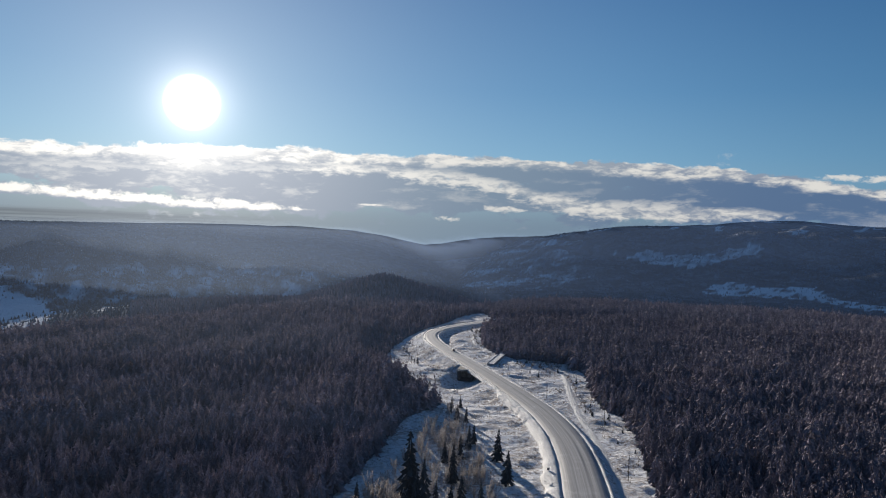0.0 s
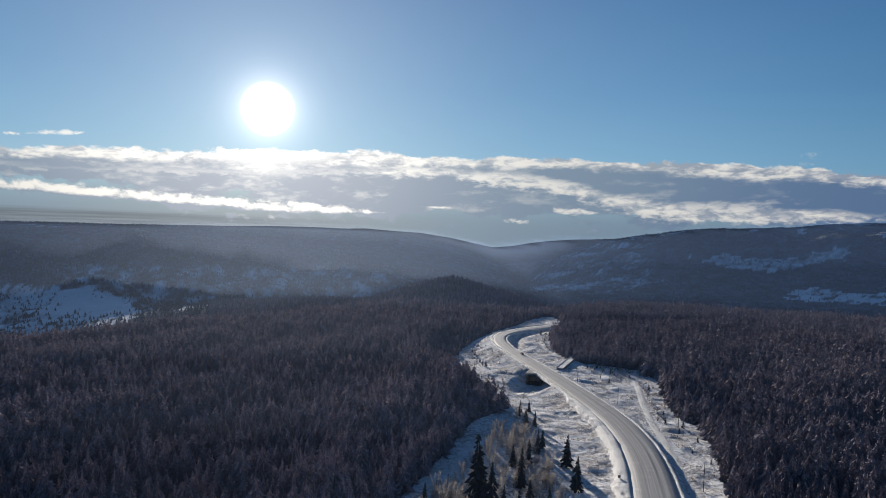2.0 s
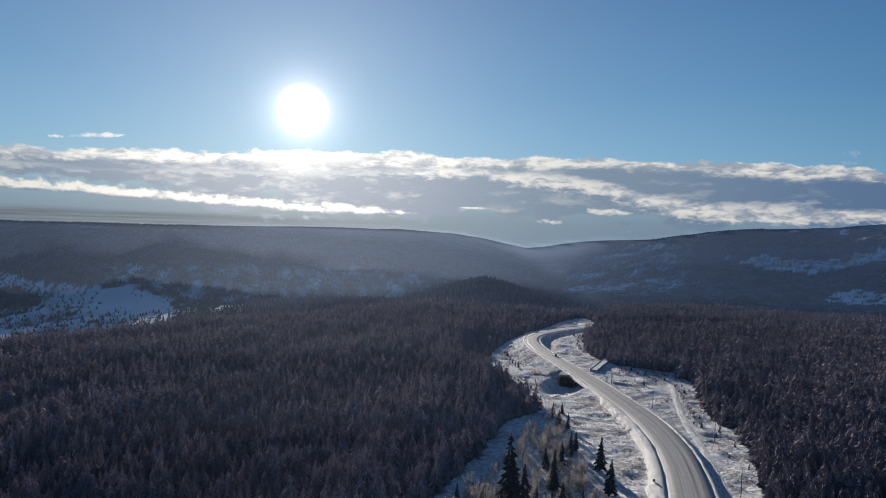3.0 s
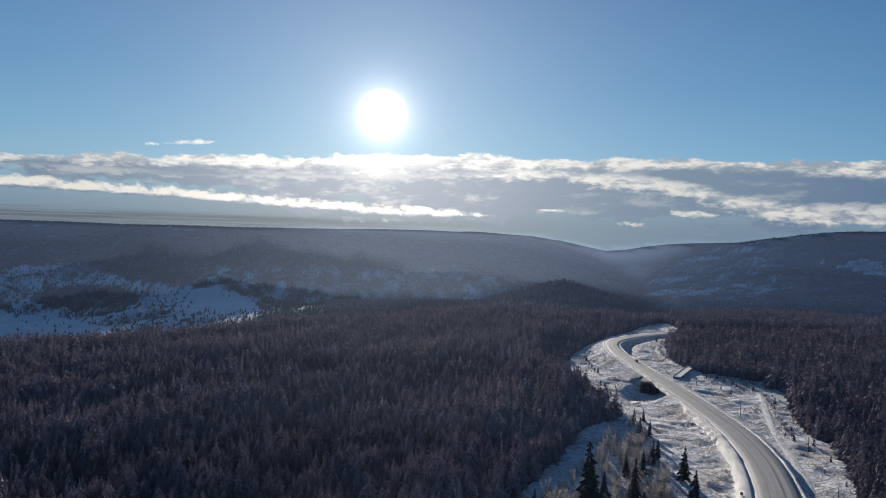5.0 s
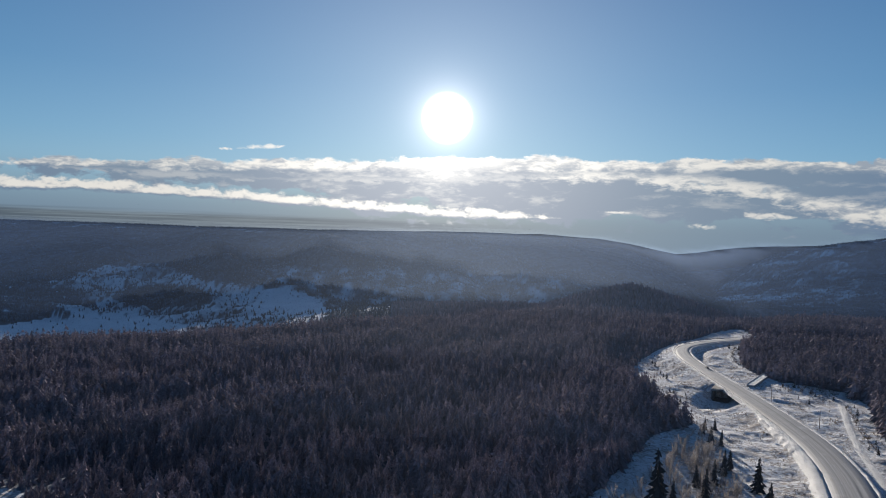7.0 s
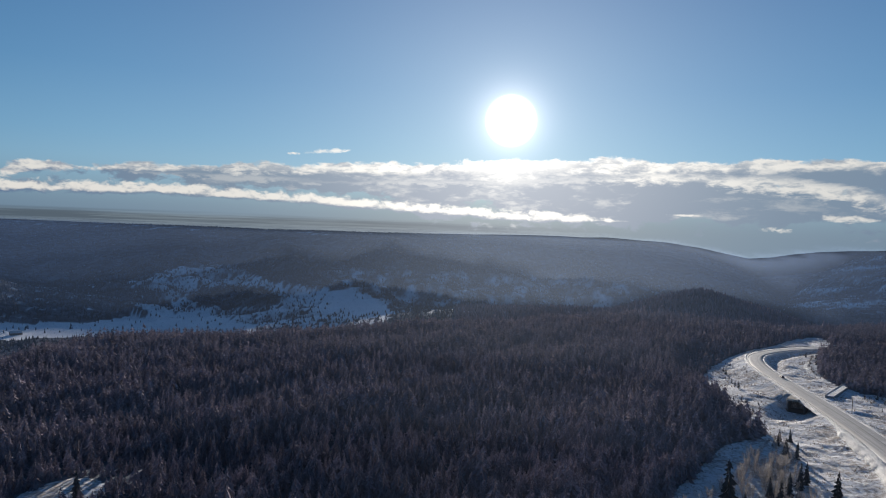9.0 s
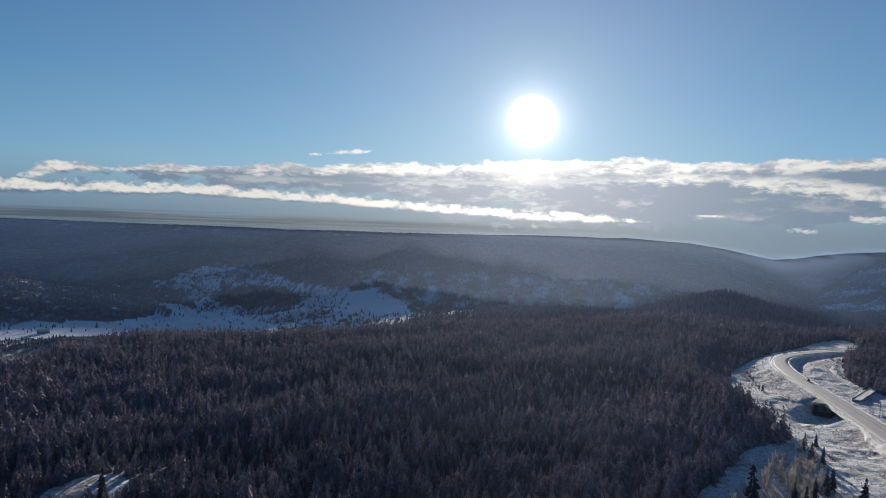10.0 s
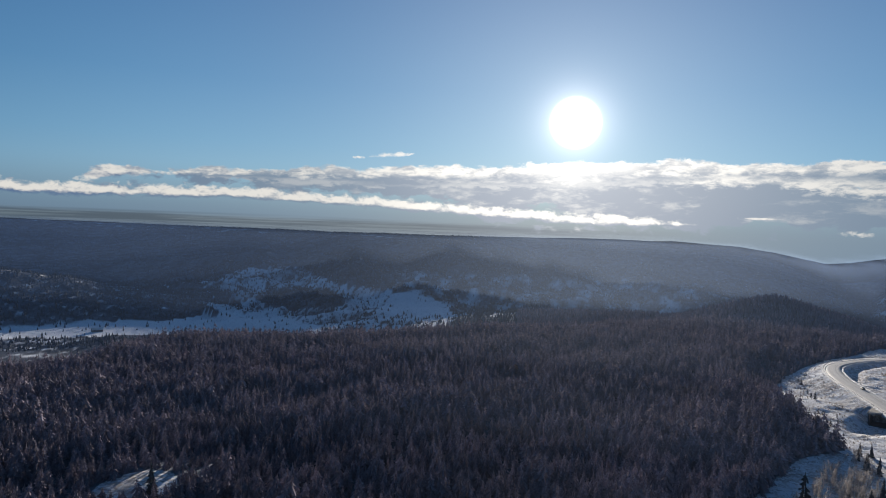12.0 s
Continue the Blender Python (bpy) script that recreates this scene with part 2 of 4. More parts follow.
def road_material():
    m, net, s = material("packed_snow_road")
    uv = net.node("ShaderNodeUVMap").outputs[0]
    sep = net.node("ShaderNodeSeparateXYZ")
    net.put(sep.inputs[0], uv)
    u, v = sep.outputs[0], sep.outputs[1]
    p = place(net)
    streak = net.noise(net.vec(net.math("MULTIPLY", u, 26.0), net.math("MULTIPLY", v, 0.02)), 1.0, 5.0, 0.6)
    blot = net.noise(p, 0.12, 5.0, 0.6)
    wob = net.math("ADD", u, net.math("MULTIPLY", net.math("SUBTRACT", net.noise(net.vec(0.0, net.math("MULTIPLY", v, 0.012)), 1.0, 2.0), 0.5), 0.06))
    track = 0.0
    for at, wide, deep in ((0.64, 0.06, 1.0), (0.54, 0.03, 0.4), (0.80, 0.035, 0.4), (0.20, 0.035, 0.4), (0.33, 0.035, 0.55), (0.44, 0.02, 0.2)):
        d = net.math("ABSOLUTE", net.math("SUBTRACT", wob, at))
        track = net.math("ADD", track, net.smooth(d, wide, 0.0, 0.0, deep))
    t = net.math("MULTIPLY", track, net.smooth(streak, 0.25, 0.65))
    c = net.mix(net.smooth(streak, 0.3, 0.75), (0.20, 0.20, 0.205), (0.33, 0.33, 0.335))
    c = net.mix(net.math("MULTIPLY", net.smooth(blot, 0.5, 0.8), 0.5), c, (0.42, 0.42, 0.43))
    edge = net.smooth(net.math("ABSOLUTE", net.math("SUBTRACT", u, 0.5)), 0.42, 0.5)
    c = net.mix(edge, c, (0.42, 0.42, 0.43))
    c = net.mix(t, c, (0.07, 0.07, 0.074))
    net.put(s.inputs["Base Color"], c)
    net.put(s.inputs["Roughness"], net.math("SUBTRACT", 0.75, net.math("MULTIPLY", t, 0.25)))
    bump(net, s, streak, 0.25, 0.06)
    return m


def ploughed_material():
    m, net, s = material("ploughed_snow")
    p = place(net)
    clod = net.noise(p, 0.9, 7.0, 0.7, 0.4)
    wide = net.noise(p, 0.13, 5.0, 0.6)
    c = net.mix(wide, (0.50, 0.495, 0.49), (0.74, 0.735, 0.73))
    c = net.mix(net.smooth(clod, 0.52, 0.78, 0.0, 0.7), c, (0.34, 0.31, 0.28))
    net.put(s.inputs["Base Color"], c)
    s.inputs["Roughness"].default_value = 0.85
    s.inputs["Specular IOR Level"].default_value = 0.1
    bump(net, s, clod, 1.0, 0.9)
    return m


GROUND = ground_material()
# darker copy of the needles, with the far slopes' shade in its colour
FAR_NEEDLES = needle_material("shaded_far_needles", (0.042, 0.047, 0.054), (0.11, 0.115, 0.125), (0.4, 0.4, 0.42), 0.2, 0.12)
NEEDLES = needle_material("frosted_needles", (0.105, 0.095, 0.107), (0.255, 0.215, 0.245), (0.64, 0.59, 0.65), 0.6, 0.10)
DARK_NEEDLES = needle_material("dark_needles", (0.034, 0.036, 0.036), (0.08, 0.082, 0.082), (0.45, 0.45, 0.47), 0.4, 0.1)
TWIGS = needle_material("frosted_twigs", (0.20, 0.175, 0.16), (0.36, 0.32, 0.29), (0.72, 0.69, 0.67), 0.7, 0.2)
BARK = plain("bark", (0.07, 0.055, 0.045), 0.9)
ROAD = road_material()
SNOW = ploughed_material()
# underpass walls and slab: the shade inside is put into darker concrete
SHADED_CONCRETE = plain("shaded_dark_concrete", (0.10, 0.095, 0.09), 0.9, 0, 0.25, 0.6)
# underpass floor: near black in place of the shade inside
SHADE_FLOOR = plain("shade_dark_floor", (0.06, 0.055, 0.05), 0.95, 0, 0.3, 1.5)
CONCRETE = plain("concrete", (0.32, 0.31, 0.30), 0.85, 0, 0.2, 0.5)
STEEL = plain("weathered_steel", (0.14, 0.14, 0.15), 0.75, 0.2, 0.2, 1.0)
POLEWOOD = plain("weathered_pole_wood", (0.10, 0.08, 0.065), 0.9)
CARPAINT = plain("dark_car_paint", (0.03, 0.032, 0.036), 0.6, 0.0, 0.1)
GLASS = plain("dark_glass", (0.02, 0.025, 0.03), 0.35, 0.0, 0.1)
RUBBER = plain("rubber", (0.02, 0.02, 0.02), 0.9)
LAMPRED = plain("red_lens", (0.35, 0.02, 0.02), 0.3)
GRASS = needle_material("dry_grass", (0.10, 0.075, 0.05), (0.24, 0.19, 0.13), (0.6, 0.58, 0.55), 0.4)
WALLPAINT = plain("board_wall", (0.22, 0.17, 0.13), 0.8)

# ---- the plan ----
rng = np.random.default_rng(7)


def spline(points, step):
    """Points along a smooth line through the given ones, at even steps."""
    p = np.array(points, float)
    p = np.vstack([2 * p[0] - p[1], p, 2 * p[-1] - p[-2]])
    out = []
    for i in range(1, len(p) - 2):
        for t in np.linspace(0, 1, 24, endpoint=False):
            a, b, c, d = p[i - 1], p[i], p[i + 1], p[i + 2]
            out.append(0.5 * (2 * b + (c - a) * t + (2 * a - 5 * b + 4 * c - d) * t * t + (3 * b - a - 3 * c + d) * t ** 3))
    out.append(p[-2])
    out = np.array(out)
    s = np.concatenate([[0], np.cumsum(np.linalg.norm(np.diff(out, axis=0), axis=1))])
    n = int(s[-1] / step)
    q = np.linspace(0, s[-1], n)
    return np.stack([np.interp(q, s, out[:, k]) for k in range(out.shape[1])], 1)


# centre line of the highway: x, y, width
HIGHWAY = spline([(30, 90, 19), (50, 190, 19), (57.5, 255, 18.5), (62, 300, 17.8), (62.5, 338, 17.3), (58, 378, 16.5), (48, 420, 15.2), (35, 465, 14), (22.5, 505, 13.2),
                  (11, 541, 12.8), (0, 577, 12.6), (-6.5, 612, 12.4), (-6, 640, 12.4), (2, 664, 12.4), (16, 688, 12.4), (34, 710, 12.4), (60, 733, 12.4), (110, 755, 12.4), (220, 780, 12.4)], 2.0)
TRACK = spline([(74, 180), (73.5, 262), (75, 290), (77, 318), (78.5, 345), (78.5, 373), (80, 400), (82.8, 432), (86, 462), (89.5, 492), (99, 522), (130, 560)], 2.5)
LANE = spline([(34, 640), (30, 612), (34, 585), (45, 566), (62, 548), (90, 528)], 2.5)
UNDER_A, UNDER_WAY = np.array([20.5, 489.0]), np.array([0.20, 0.9798])

# the open corridor round the highway, and small clearings
LEFT_EDGE = [(-46, 120), (-38, 235), (-36, 250), (-30, 279), (-22, 325), (-15, 356), (-5, 378), (3, 398), (-7, 418), (-18, 442), (-29, 474), (-38, 512), (-42, 558), (-37, 607), (-27, 645), (-8, 690), (9, 726), (18, 760), (42, 803), (51, 798), (57, 752), (150, 783), (220, 798)]
RIGHT_EDGE = [(80, 120), (87, 262), (90, 292), (97, 322), (101, 350), (102, 376), (95, 396), (95, 420), (102, 460), (103, 486), (95, 515), (71, 528), (56, 535), (45, 552), (39, 580), (37, 615), (40, 650), (43, 690), (52, 712), (70, 722), (130, 744), (220, 764)]
CORRIDOR = np.array(LEFT_EDGE + RIGHT_EDGE[::-1], float)
CLEARINGS = [(-212, 156, 14, 13)]


def inside(x, y, poly):
    n = np.zeros(x.shape, bool)
    for (x0, y0), (x1, y1) in zip(poly, np.roll(poly, -1, axis=0)):
        if y0 == y1:
            continue
        hit = ((y0 > y) != (y1 > y)) & (x < (x1 - x0) * (y - y0) / (y1 - y0) + x0)
        n ^= hit
    return n


def step01(v, lo, hi):
    t = np.clip((v - lo) / (hi - lo), 0, 1)
    return t * t * (3 - 2 * t)


def waves(x, y, size, seed):
    """Soft pseudo-random relief, about -1..1."""
    r = np.random.default_rng(seed)
    z = 0
    for k in range(14):
        a, f, ph = r.uniform(0, 2 * np.pi), (1.0 + 0.35 * k) / size, r.uniform(0, 6.28)
        z = z + np.sin((x * np.cos(a) + y * np.sin(a)) * f * 2 * np.pi + ph) / (1 + 0.45 * k)
    return z / 2.6


def line_offset(x, y, line):
    """Signed distance from a line (left is negative) and the nearest sample."""
    best, idx = np.full(x.shape, 1e9), np.zeros(x.shape, int)
    for i in range(len(line)):
        d = (x - line[i, 0]) ** 2 + (y - line[i, 1]) ** 2
        m = d < best
        best[m], idx[m] = d[m], i
    t = np.gradient(line[:, :2], axis=0)
    t /= np.linalg.norm(t, axis=1)[:, None]
    side = (x - line[idx, 0]) * t[idx, 1] - (y - line[idx, 1]) * t[idx, 0]
    return np.sign(side) * np.sqrt(best), idx


def table(a, pairs):
    return np.interp(a, [p[0] for p in pairs], [p[1] for p in pairs])


# how far the plateau reaches, by azimuth to the left
EDGE = [(-180, 900), (-60, 950), (-33, 930), (-10, 880), (-1, 800), (9, 840), (13, 780), (19, 690), (25, 660), (32, 600), (39, 565), (43, 570), (49.5, 562), (54, 540), (56, 505), (58, 470), (63, 455), (80, 440), (120, 700), (180, 900)]
# elevation of the skyline of the left tableland, of the right hill and of the farthest hills
LEFT_SKY = [(-180, -1), (-30, -9), (-6, -8), (-3, -6.2), (-1.8, -5.1), (-0.8, -4.2), (0.6, -3.2), (2.8, -2.35), (5, -1.65), (7.5, -1.25), (9.5, -0.95), (11.7, -0.75), (14, -0.6), (16, -0.57), (20, -0.62), (25, -0.76), (30, -0.88), (39, -0.92), (48, -0.85), (56, -0.75), (63, -0.68), (90, -0.6), (180, -1)]
RIGHT_SKY = [(-180, -1), (-90, 0.4), (-45, 0.6), (-32.5, 0.98), (-30, 1.03), (-27.2, 1.24), (-23.8, 1.09), (-20.7, 0.74), (-16.5, 0.46), (-14.4, 0.31), (-12.2, 0.0), (-10, -0.36), (-7.5, -0.8), (-5.4, -1.4), (-2.5, -3.2), (-0.5, -5.2), (1, -7), (20, -9), (180, -1)]
MID_SKY = [(-180, -3), (-12, -1.2), (-7, -1.3), (-4, -1.75), (-1.5, -2.25), (0.5, -2.6), (3, -2.35), (6, -1.9), (10, -1.6), (30, -2), (180, -3)]
FAR_SKY = [(-180, -1.2), (-20, -1.0), (-8, -0.62), (-5.4, -0.8), (-3.1, -1.0), (-1.4, -1.28), (0, -1.55), (1.5, -1.7), (2.8, -1.47), (5, -1.05), (7.3, -0.78), (12, -0.55), (20, -0.75), (30, -0.95), (180, -1.2)]

# open ground on the far slopes, as azimuth and elevation seen from the drone
SNOWFIELD = np.array([(52.2, -5.35), (50, -5.5), (48, -4.8), (46.3, -4.05), (44.5, -3.95), (42.4, -3.7), (40.5, -4.35), (38.7, -5.1), (35, -5.55), (31.7, -5.9), (29.6, -6.6), (29, -7.4), (30, -9), (46.5, -9.1), (47.2, -8.2), (48.5, -7.3), (50.2, -6.4)])
HAYFIELD = np.array([(75, -7.9), (62.7, -7.95), (51.5, -8.1), (48.4, -7.6), (44, -7.7), (42, -8.2), (40, -8.6), (40, -9.4), (50, -9.3), (55, -9.25), (63, -9.15), (75, -9.1)])
COPSE = np.array([(44.2, -5.7), (42, -5.45), (39.5, -5.65), (38.3, -6.3), (39, -7.0), (42, -7.1), (44.3, -6.9), (45, -6.4)])
SLOPE_CUT = np.array([(-13.6, -1.85), (-16.6, -1.45), (-20.8, -1.5), (-22.7, -0.95), (-24, -0.45), (-25.2, -0.75), (-24.4, -1.35), (-22, -2.1), (-19.6, -2.65), (-16.6, -2.5)])
HILL_MEADOW = np.array([(-20.6, -4.6), (-21.2, -3.85), (-22.9, -3.5), (-25, -3.75), (-28.6, -3.5), (-29, -4.0), (-31, -4.4), (-36, -4.7), (-36, -5.3), (-32.5, -5.05), (-27.5, -4.45), (-23, -4.6)])


def relief(x, y):
    """Height of the ground, and how wooded it is."""
    r, a = np.hypot(x, y), np.degrees(np.arctan2(-x, y))
    reach = table(a, EDGE)
    z = 1.6 * waves(x, y, 210, 3) * step01(r, 150, 400)
    valley = -120 + 5 * waves(x, y, 700, 5)
    right = step01(-a, 2, 14)
    valley = valley * (1 - right) + right * (-95 + 8 * waves(x, y, 600, 8))
    # the mid ridge with its dark cone
    z = z + (valley - z) * step01(r, reach, reach + 430 + 220 * right)
    mx, my = x + 1440 * math.sin(radians(4.6)), y - 1440 * math.cos(radians(4.6))
    z = np.maximum(z, -10 - 0.30 * np.hypot(mx * 0.95, my * 0.7) ** 1.02 + 2.5 * waves(x, y, 160, 4))
    nx, ny = x + 1250 * math.sin(radians(13)), y - 1250 * math.cos(radians(13))
    z = np.maximum(z, -42 - 0.10 * np.hypot(nx, ny * 1.4))
    # the wooded knoll beyond the lit fields
    kr, ka = 1790 * np.radians(a - 67), r - 1790
    swell = np.hypot(kr * 0.158, ka * 0.30)
    z = np.maximum(z, -14 - swell + 4 * waves(x, y, 260, 6))
    # far slopes
    def slope(sky, r0, r1, foot, power=2.0):
        t = np.clip((r - r0) / (r1 - r0), 0, 1.0)
        e = foot + (sky - foot) * (1 - (1 - t) ** power)
        over = np.maximum(r - r1, 0)
        return EYE + r * np.tan(np.radians(e)) - over * 0.012 - 1e4 * (r < r0)
    rough_far = waves(x, y, 420, 11) * 20 + waves(x, y, 150, 12) * 9
    fade = step01(r, 1400, 1700) * (1 - step01(r, 2200, 2600))
    start = table(a, [(0, 1750), (17, 1700), (29, 1330), (38, 1290), (46, 1400), (50, 1620), (56, 2050), (180, 2200)]) + 60 * waves(x, y, 800, 20)
    left = slope(table(a, LEFT_SKY) + 0.03 * waves(x, y, 900, 13), start, start + table(a, [(30, 1450), (42, 1750), (180, 1750)]), -np.degrees(np.arctan(217 / start)), table(a, [(30, 2.5), (42, 1.7), (180, 1.5)])) + rough_far * fade
    hill = slope(table(a, RIGHT_SKY) + 0.04 * waves(x, y, 500, 14), 1950, 3560, -5.6) + (waves(x, y, 620, 15) * 24 + waves(x, y, 230, 16) * 8) * step01(r, 2000, 2500) * (1 - step01(r, 3150, 3500))
    middle = slope(table(a, MID_SKY) + 0.05 * waves(x, y, 700, 18), 3300, 3900, -5.0)
    end = slope(table(a, FAR_SKY) + 0.03 * waves(x, y, 900, 19), 4100, 4850, -4.5)
    z = np.maximum(np.maximum(z, left), np.maximum(hill, np.maximum(middle, end)))

    # woods: 1 wooded, 0 open snow
    woods = np.ones_like(r)
    n = 0.6 * waves(x, y, 330, 21) + 0.35 * waves(x, y, 120, 22) + 0.2 * waves(x, y, 50, 23)
    e = np.degrees(np.arctan2(z - EYE, r))
    n2 = 0.7 * waves(x, y, 95, 26) + 0.5 * waves(x, y, 40, 27)
    n3 = 0.6 * waves(x, y, 60, 28) + 0.6 * waves(x, y, 24, 29)
    aw, ew = a + 0.55 * n2 + 0.25 * n3, e + 0.16 * n2 + 0.07 * n3
    yonder = r > 1130
    fields = (inside(aw, ew, SNOWFIELD) & ~inside(aw, ew, COPSE)) & yonder
    woods = np.where(fields, 0.38 + 0.22 * n + 0.5 * step01(n3 + 0.6 * n2, 0.25, 0.8), woods)
    woods = np.where(inside(aw, e + 0.03 * n3, HAYFIELD) & yonder, 0.12 + 0.25 * step01(n3, 0.3, 0.9), woods)
    # bluffs of snow and scattered trees under the tableland
    woods -= (0.46 + 0.32 * n2) * step01(a, 3, 11) * (1 - step01(a, 33, 38)) * step01(e, -8.4, -7) * (1 - step01(e, -4.4 + 0.4 * n, -2.8 + 0.4 * n)) * step01(r, 1180, 1300)
    knoll = step01(104 - swell, 0, 10) * step01(a, 40, 44)
    kk = knoll * step01(r, 1380, 1450) * (1 - step01(r, 2300, 2400))
    woods = woods * (1 - kk) + kk * (0.72 + 0.45 * n3)
    # thin snow on the tableland's top, in long belts
    woods -= (0.30 + 0.3 * n) * step01(a, 20, 34) * step01(e, -1.5, -0.95) * step01(r, 1900, 2000)
    woods -= 0.3 * step01(n + 0.4 * n3, 0.45, 0.8) * step01(a, 15, 30) * step01(e, -4.0, -3.2) * step01(r, 1700, 1900)
    # clearings on the right hill
    beyond = r > 1950
    woods = np.where(inside(aw, ew, SLOPE_CUT) & beyond, 0.42 + 0.2 * n3, woods)
    woods = np.where(inside(aw, ew, HILL_MEADOW) & beyond, 0.30 + 0.4 * step01(n3 + n2, 0.2, 0.8), woods)
    woods -= (0.40 + 0.35 * n + 0.3 * n3) * step01(-a, 0, 2) * (1 - step01(-a, 9, 17)) * step01(e, -5.6, -5) * step01(r, 1950, 2000)
    woods -= 0.6 * step01(-a, 10, 12) * step01(e, -0.4, 0.3) * (n > 0.35)
    # low left fields: scattered trees, with extra woods standing in for shade
    woods = np.where((e < -9.2 + 0.12 * n2) & (a > 49) & (r > 700) & (r < 1500), np.where(a > 57.5 + n2, 0.62 + 0.45 * n3, np.maximum(woods, 0.75 + 0.3 * n2)), woods)
    woods = np.where((r > 2900) & (a > -4) & (a < 14), 1.0, woods)
    woods = np.clip(woods, 0, 1)

    # the highway's corridor
    near = (r < 1000) & (np.abs(x) < 300) & (y > 60)
    d, i = line_offset(x[near], y[near], HIGHWAY)
    zz, xx, yy = z[near], x[near], y[near]
    half = HIGHWAY[i, 2] / 2
    out = np.abs(d) - half
    deep = 2.2 + 1.8 * step01(yy, 330, 430) * (1 - step01(yy, 600, 690)) + 3.0 * step01(yy, 500, 545) * (1 - step01(yy, 600, 690))
    bank_l = -np.clip((out - 1.5) * 0.42, 0, deep)
    inner = step01(yy, 570, 605) * (1 - step01(yy, 690, 730))
    bank_r = -np.clip((out - 0.8) * 0.55, 0, 1.8 - 0.8 * step01(yy, 400, 480) * (1 - step01(yy, 560, 590)) )
    dip = -3.8 * step01(out, 0.5, 5) * (1 - step01(out, 8, 17))
    bank_r = bank_r * (1 - inner) + inner * (dip - 0.4)
    bank = np.where(d < 0, bank_l, bank_r) * (1 - step01(xx, 37, 46) * step01(yy, 640, 665))
    rough = (0.55 * waves(xx, yy, 26, 17) + 0.30 * waves(xx, yy, 11, 37)) * step01(out, 1, 9)
    k = 1 - step01(np.abs(d), 42, 85)
    for lane in (TRACK, LANE):
        rough = rough * step01(np.abs(line_offset(xx, yy, lane)[0]), 2.5, 7)
    zz = zz * (1 - k) + k * (bank + rough) - 0.12 * (out < 0.5)
    # the cutting that leads through the underpass
    rel = np.stack([xx, yy], 1) - UNDER_A
    along, across = rel @ UNDER_WAY, np.abs(rel @ np.array([UNDER_WAY[1], -UNDER_WAY[0]]))
    cut = -8.6 + np.maximum(across - 4.6 - 1.5 * step01(-along, 9, 20), 0) * 0.62 + 5.0 * step01(-along, 26, 62)
    zz = np.where((along > -75) & (along < 6), np.minimum(zz, cut), zz)
    z[near] = zz
    for cx, cy, sx, sy in CLEARINGS:
        z = z + 5.5 * np.exp(-(((x - cx) / 26) ** 2 + ((y - cy - 8) / 30) ** 2))
    lit = inside(x, y, CORRIDOR)
    woods = np.where(lit, 0.0, woods)
    for cx, cy, sx, sy in CLEARINGS:
        woods = np.where(((x - cx) / sx) ** 2 + ((y - cy) / sy) ** 2 < 1.1, 0.0, woods)
    return z, woods


def height(x, y):
    return relief(np.atleast_1d(np.array(x, float)), np.atleast_1d(np.array(y, float)))[0]


def mesh_of(name, verts, faces, mat, attrs=None, smooth=False):
    """A mesh from arrays of corners and of equal-sided faces."""
    verts, faces = np.asarray(verts, np.float32), np.asarray(faces, np.int32)
    me = bpy.data.meshes.new(name)
    k = faces.shape[1]
    me.vertices.add(len(verts))
    me.vertices.foreach_set("co", verts.ravel())
    me.loops.add(faces.size)
    me.loops.foreach_set("vertex_index", faces.ravel())
    me.polygons.add(len(faces))
    me.polygons.foreach_set("loop_start", np.arange(0, faces.size, k, dtype=np.int32))
    me.polygons.foreach_set("use_smooth", np.full(len(faces), smooth))
    me.update(calc_edges=True)
    for key, values in (attrs or {}).items():
        me.attributes.new(key, "FLOAT", "POINT").data.foreach_set("value", np.asarray(values, np.float32))
    me.materials.append(mat)
    return me


def build_ground():
    fine = np.arange(-37, 68, 0.24)
    az = np.concatenate([np.arange(-180, -37, 3.0), fine, np.arange(68, 180, 3.0)])
    rr = np.concatenate([[0.05, 40, 90, 130, 160, 185, 205, 220], np.arange(232, 620, 2.6), np.arange(620, 760, 4), np.arange(760, 1100, 15), np.arange(1100, 2300, 18), np.arange(2300, 4300, 34), np.arange(4300, 4960, 80)])
    A, Rr = np.meshgrid(np.radians(az), rr, indexing="ij")
    x, y = -np.sin(A) * Rr, np.cos(A) * Rr
    z, woods = relief(x.ravel(), y.ravel())
    na, nr = A.shape
    ids = np.arange(na * nr).reshape(na, nr)
    nxt = np.roll(ids, -1, axis=0)
    faces = np.stack([ids[:, :-1], ids[:, 1:], nxt[:, 1:], nxt[:, :-1]], -1).reshape(-1, 4)
    far = step01(Rr.ravel(), 900, 1300)
    me = mesh_of("ground", np.stack([x.ravel(), y.ravel(), z], 1), faces[:, ::-1], GROUND, {"woods": woods, "far": far}, True)
    tagged(new("ground", me), "snow-covered plateau, valley and distant wooded hills", "ground", kind="structure")


build_ground()


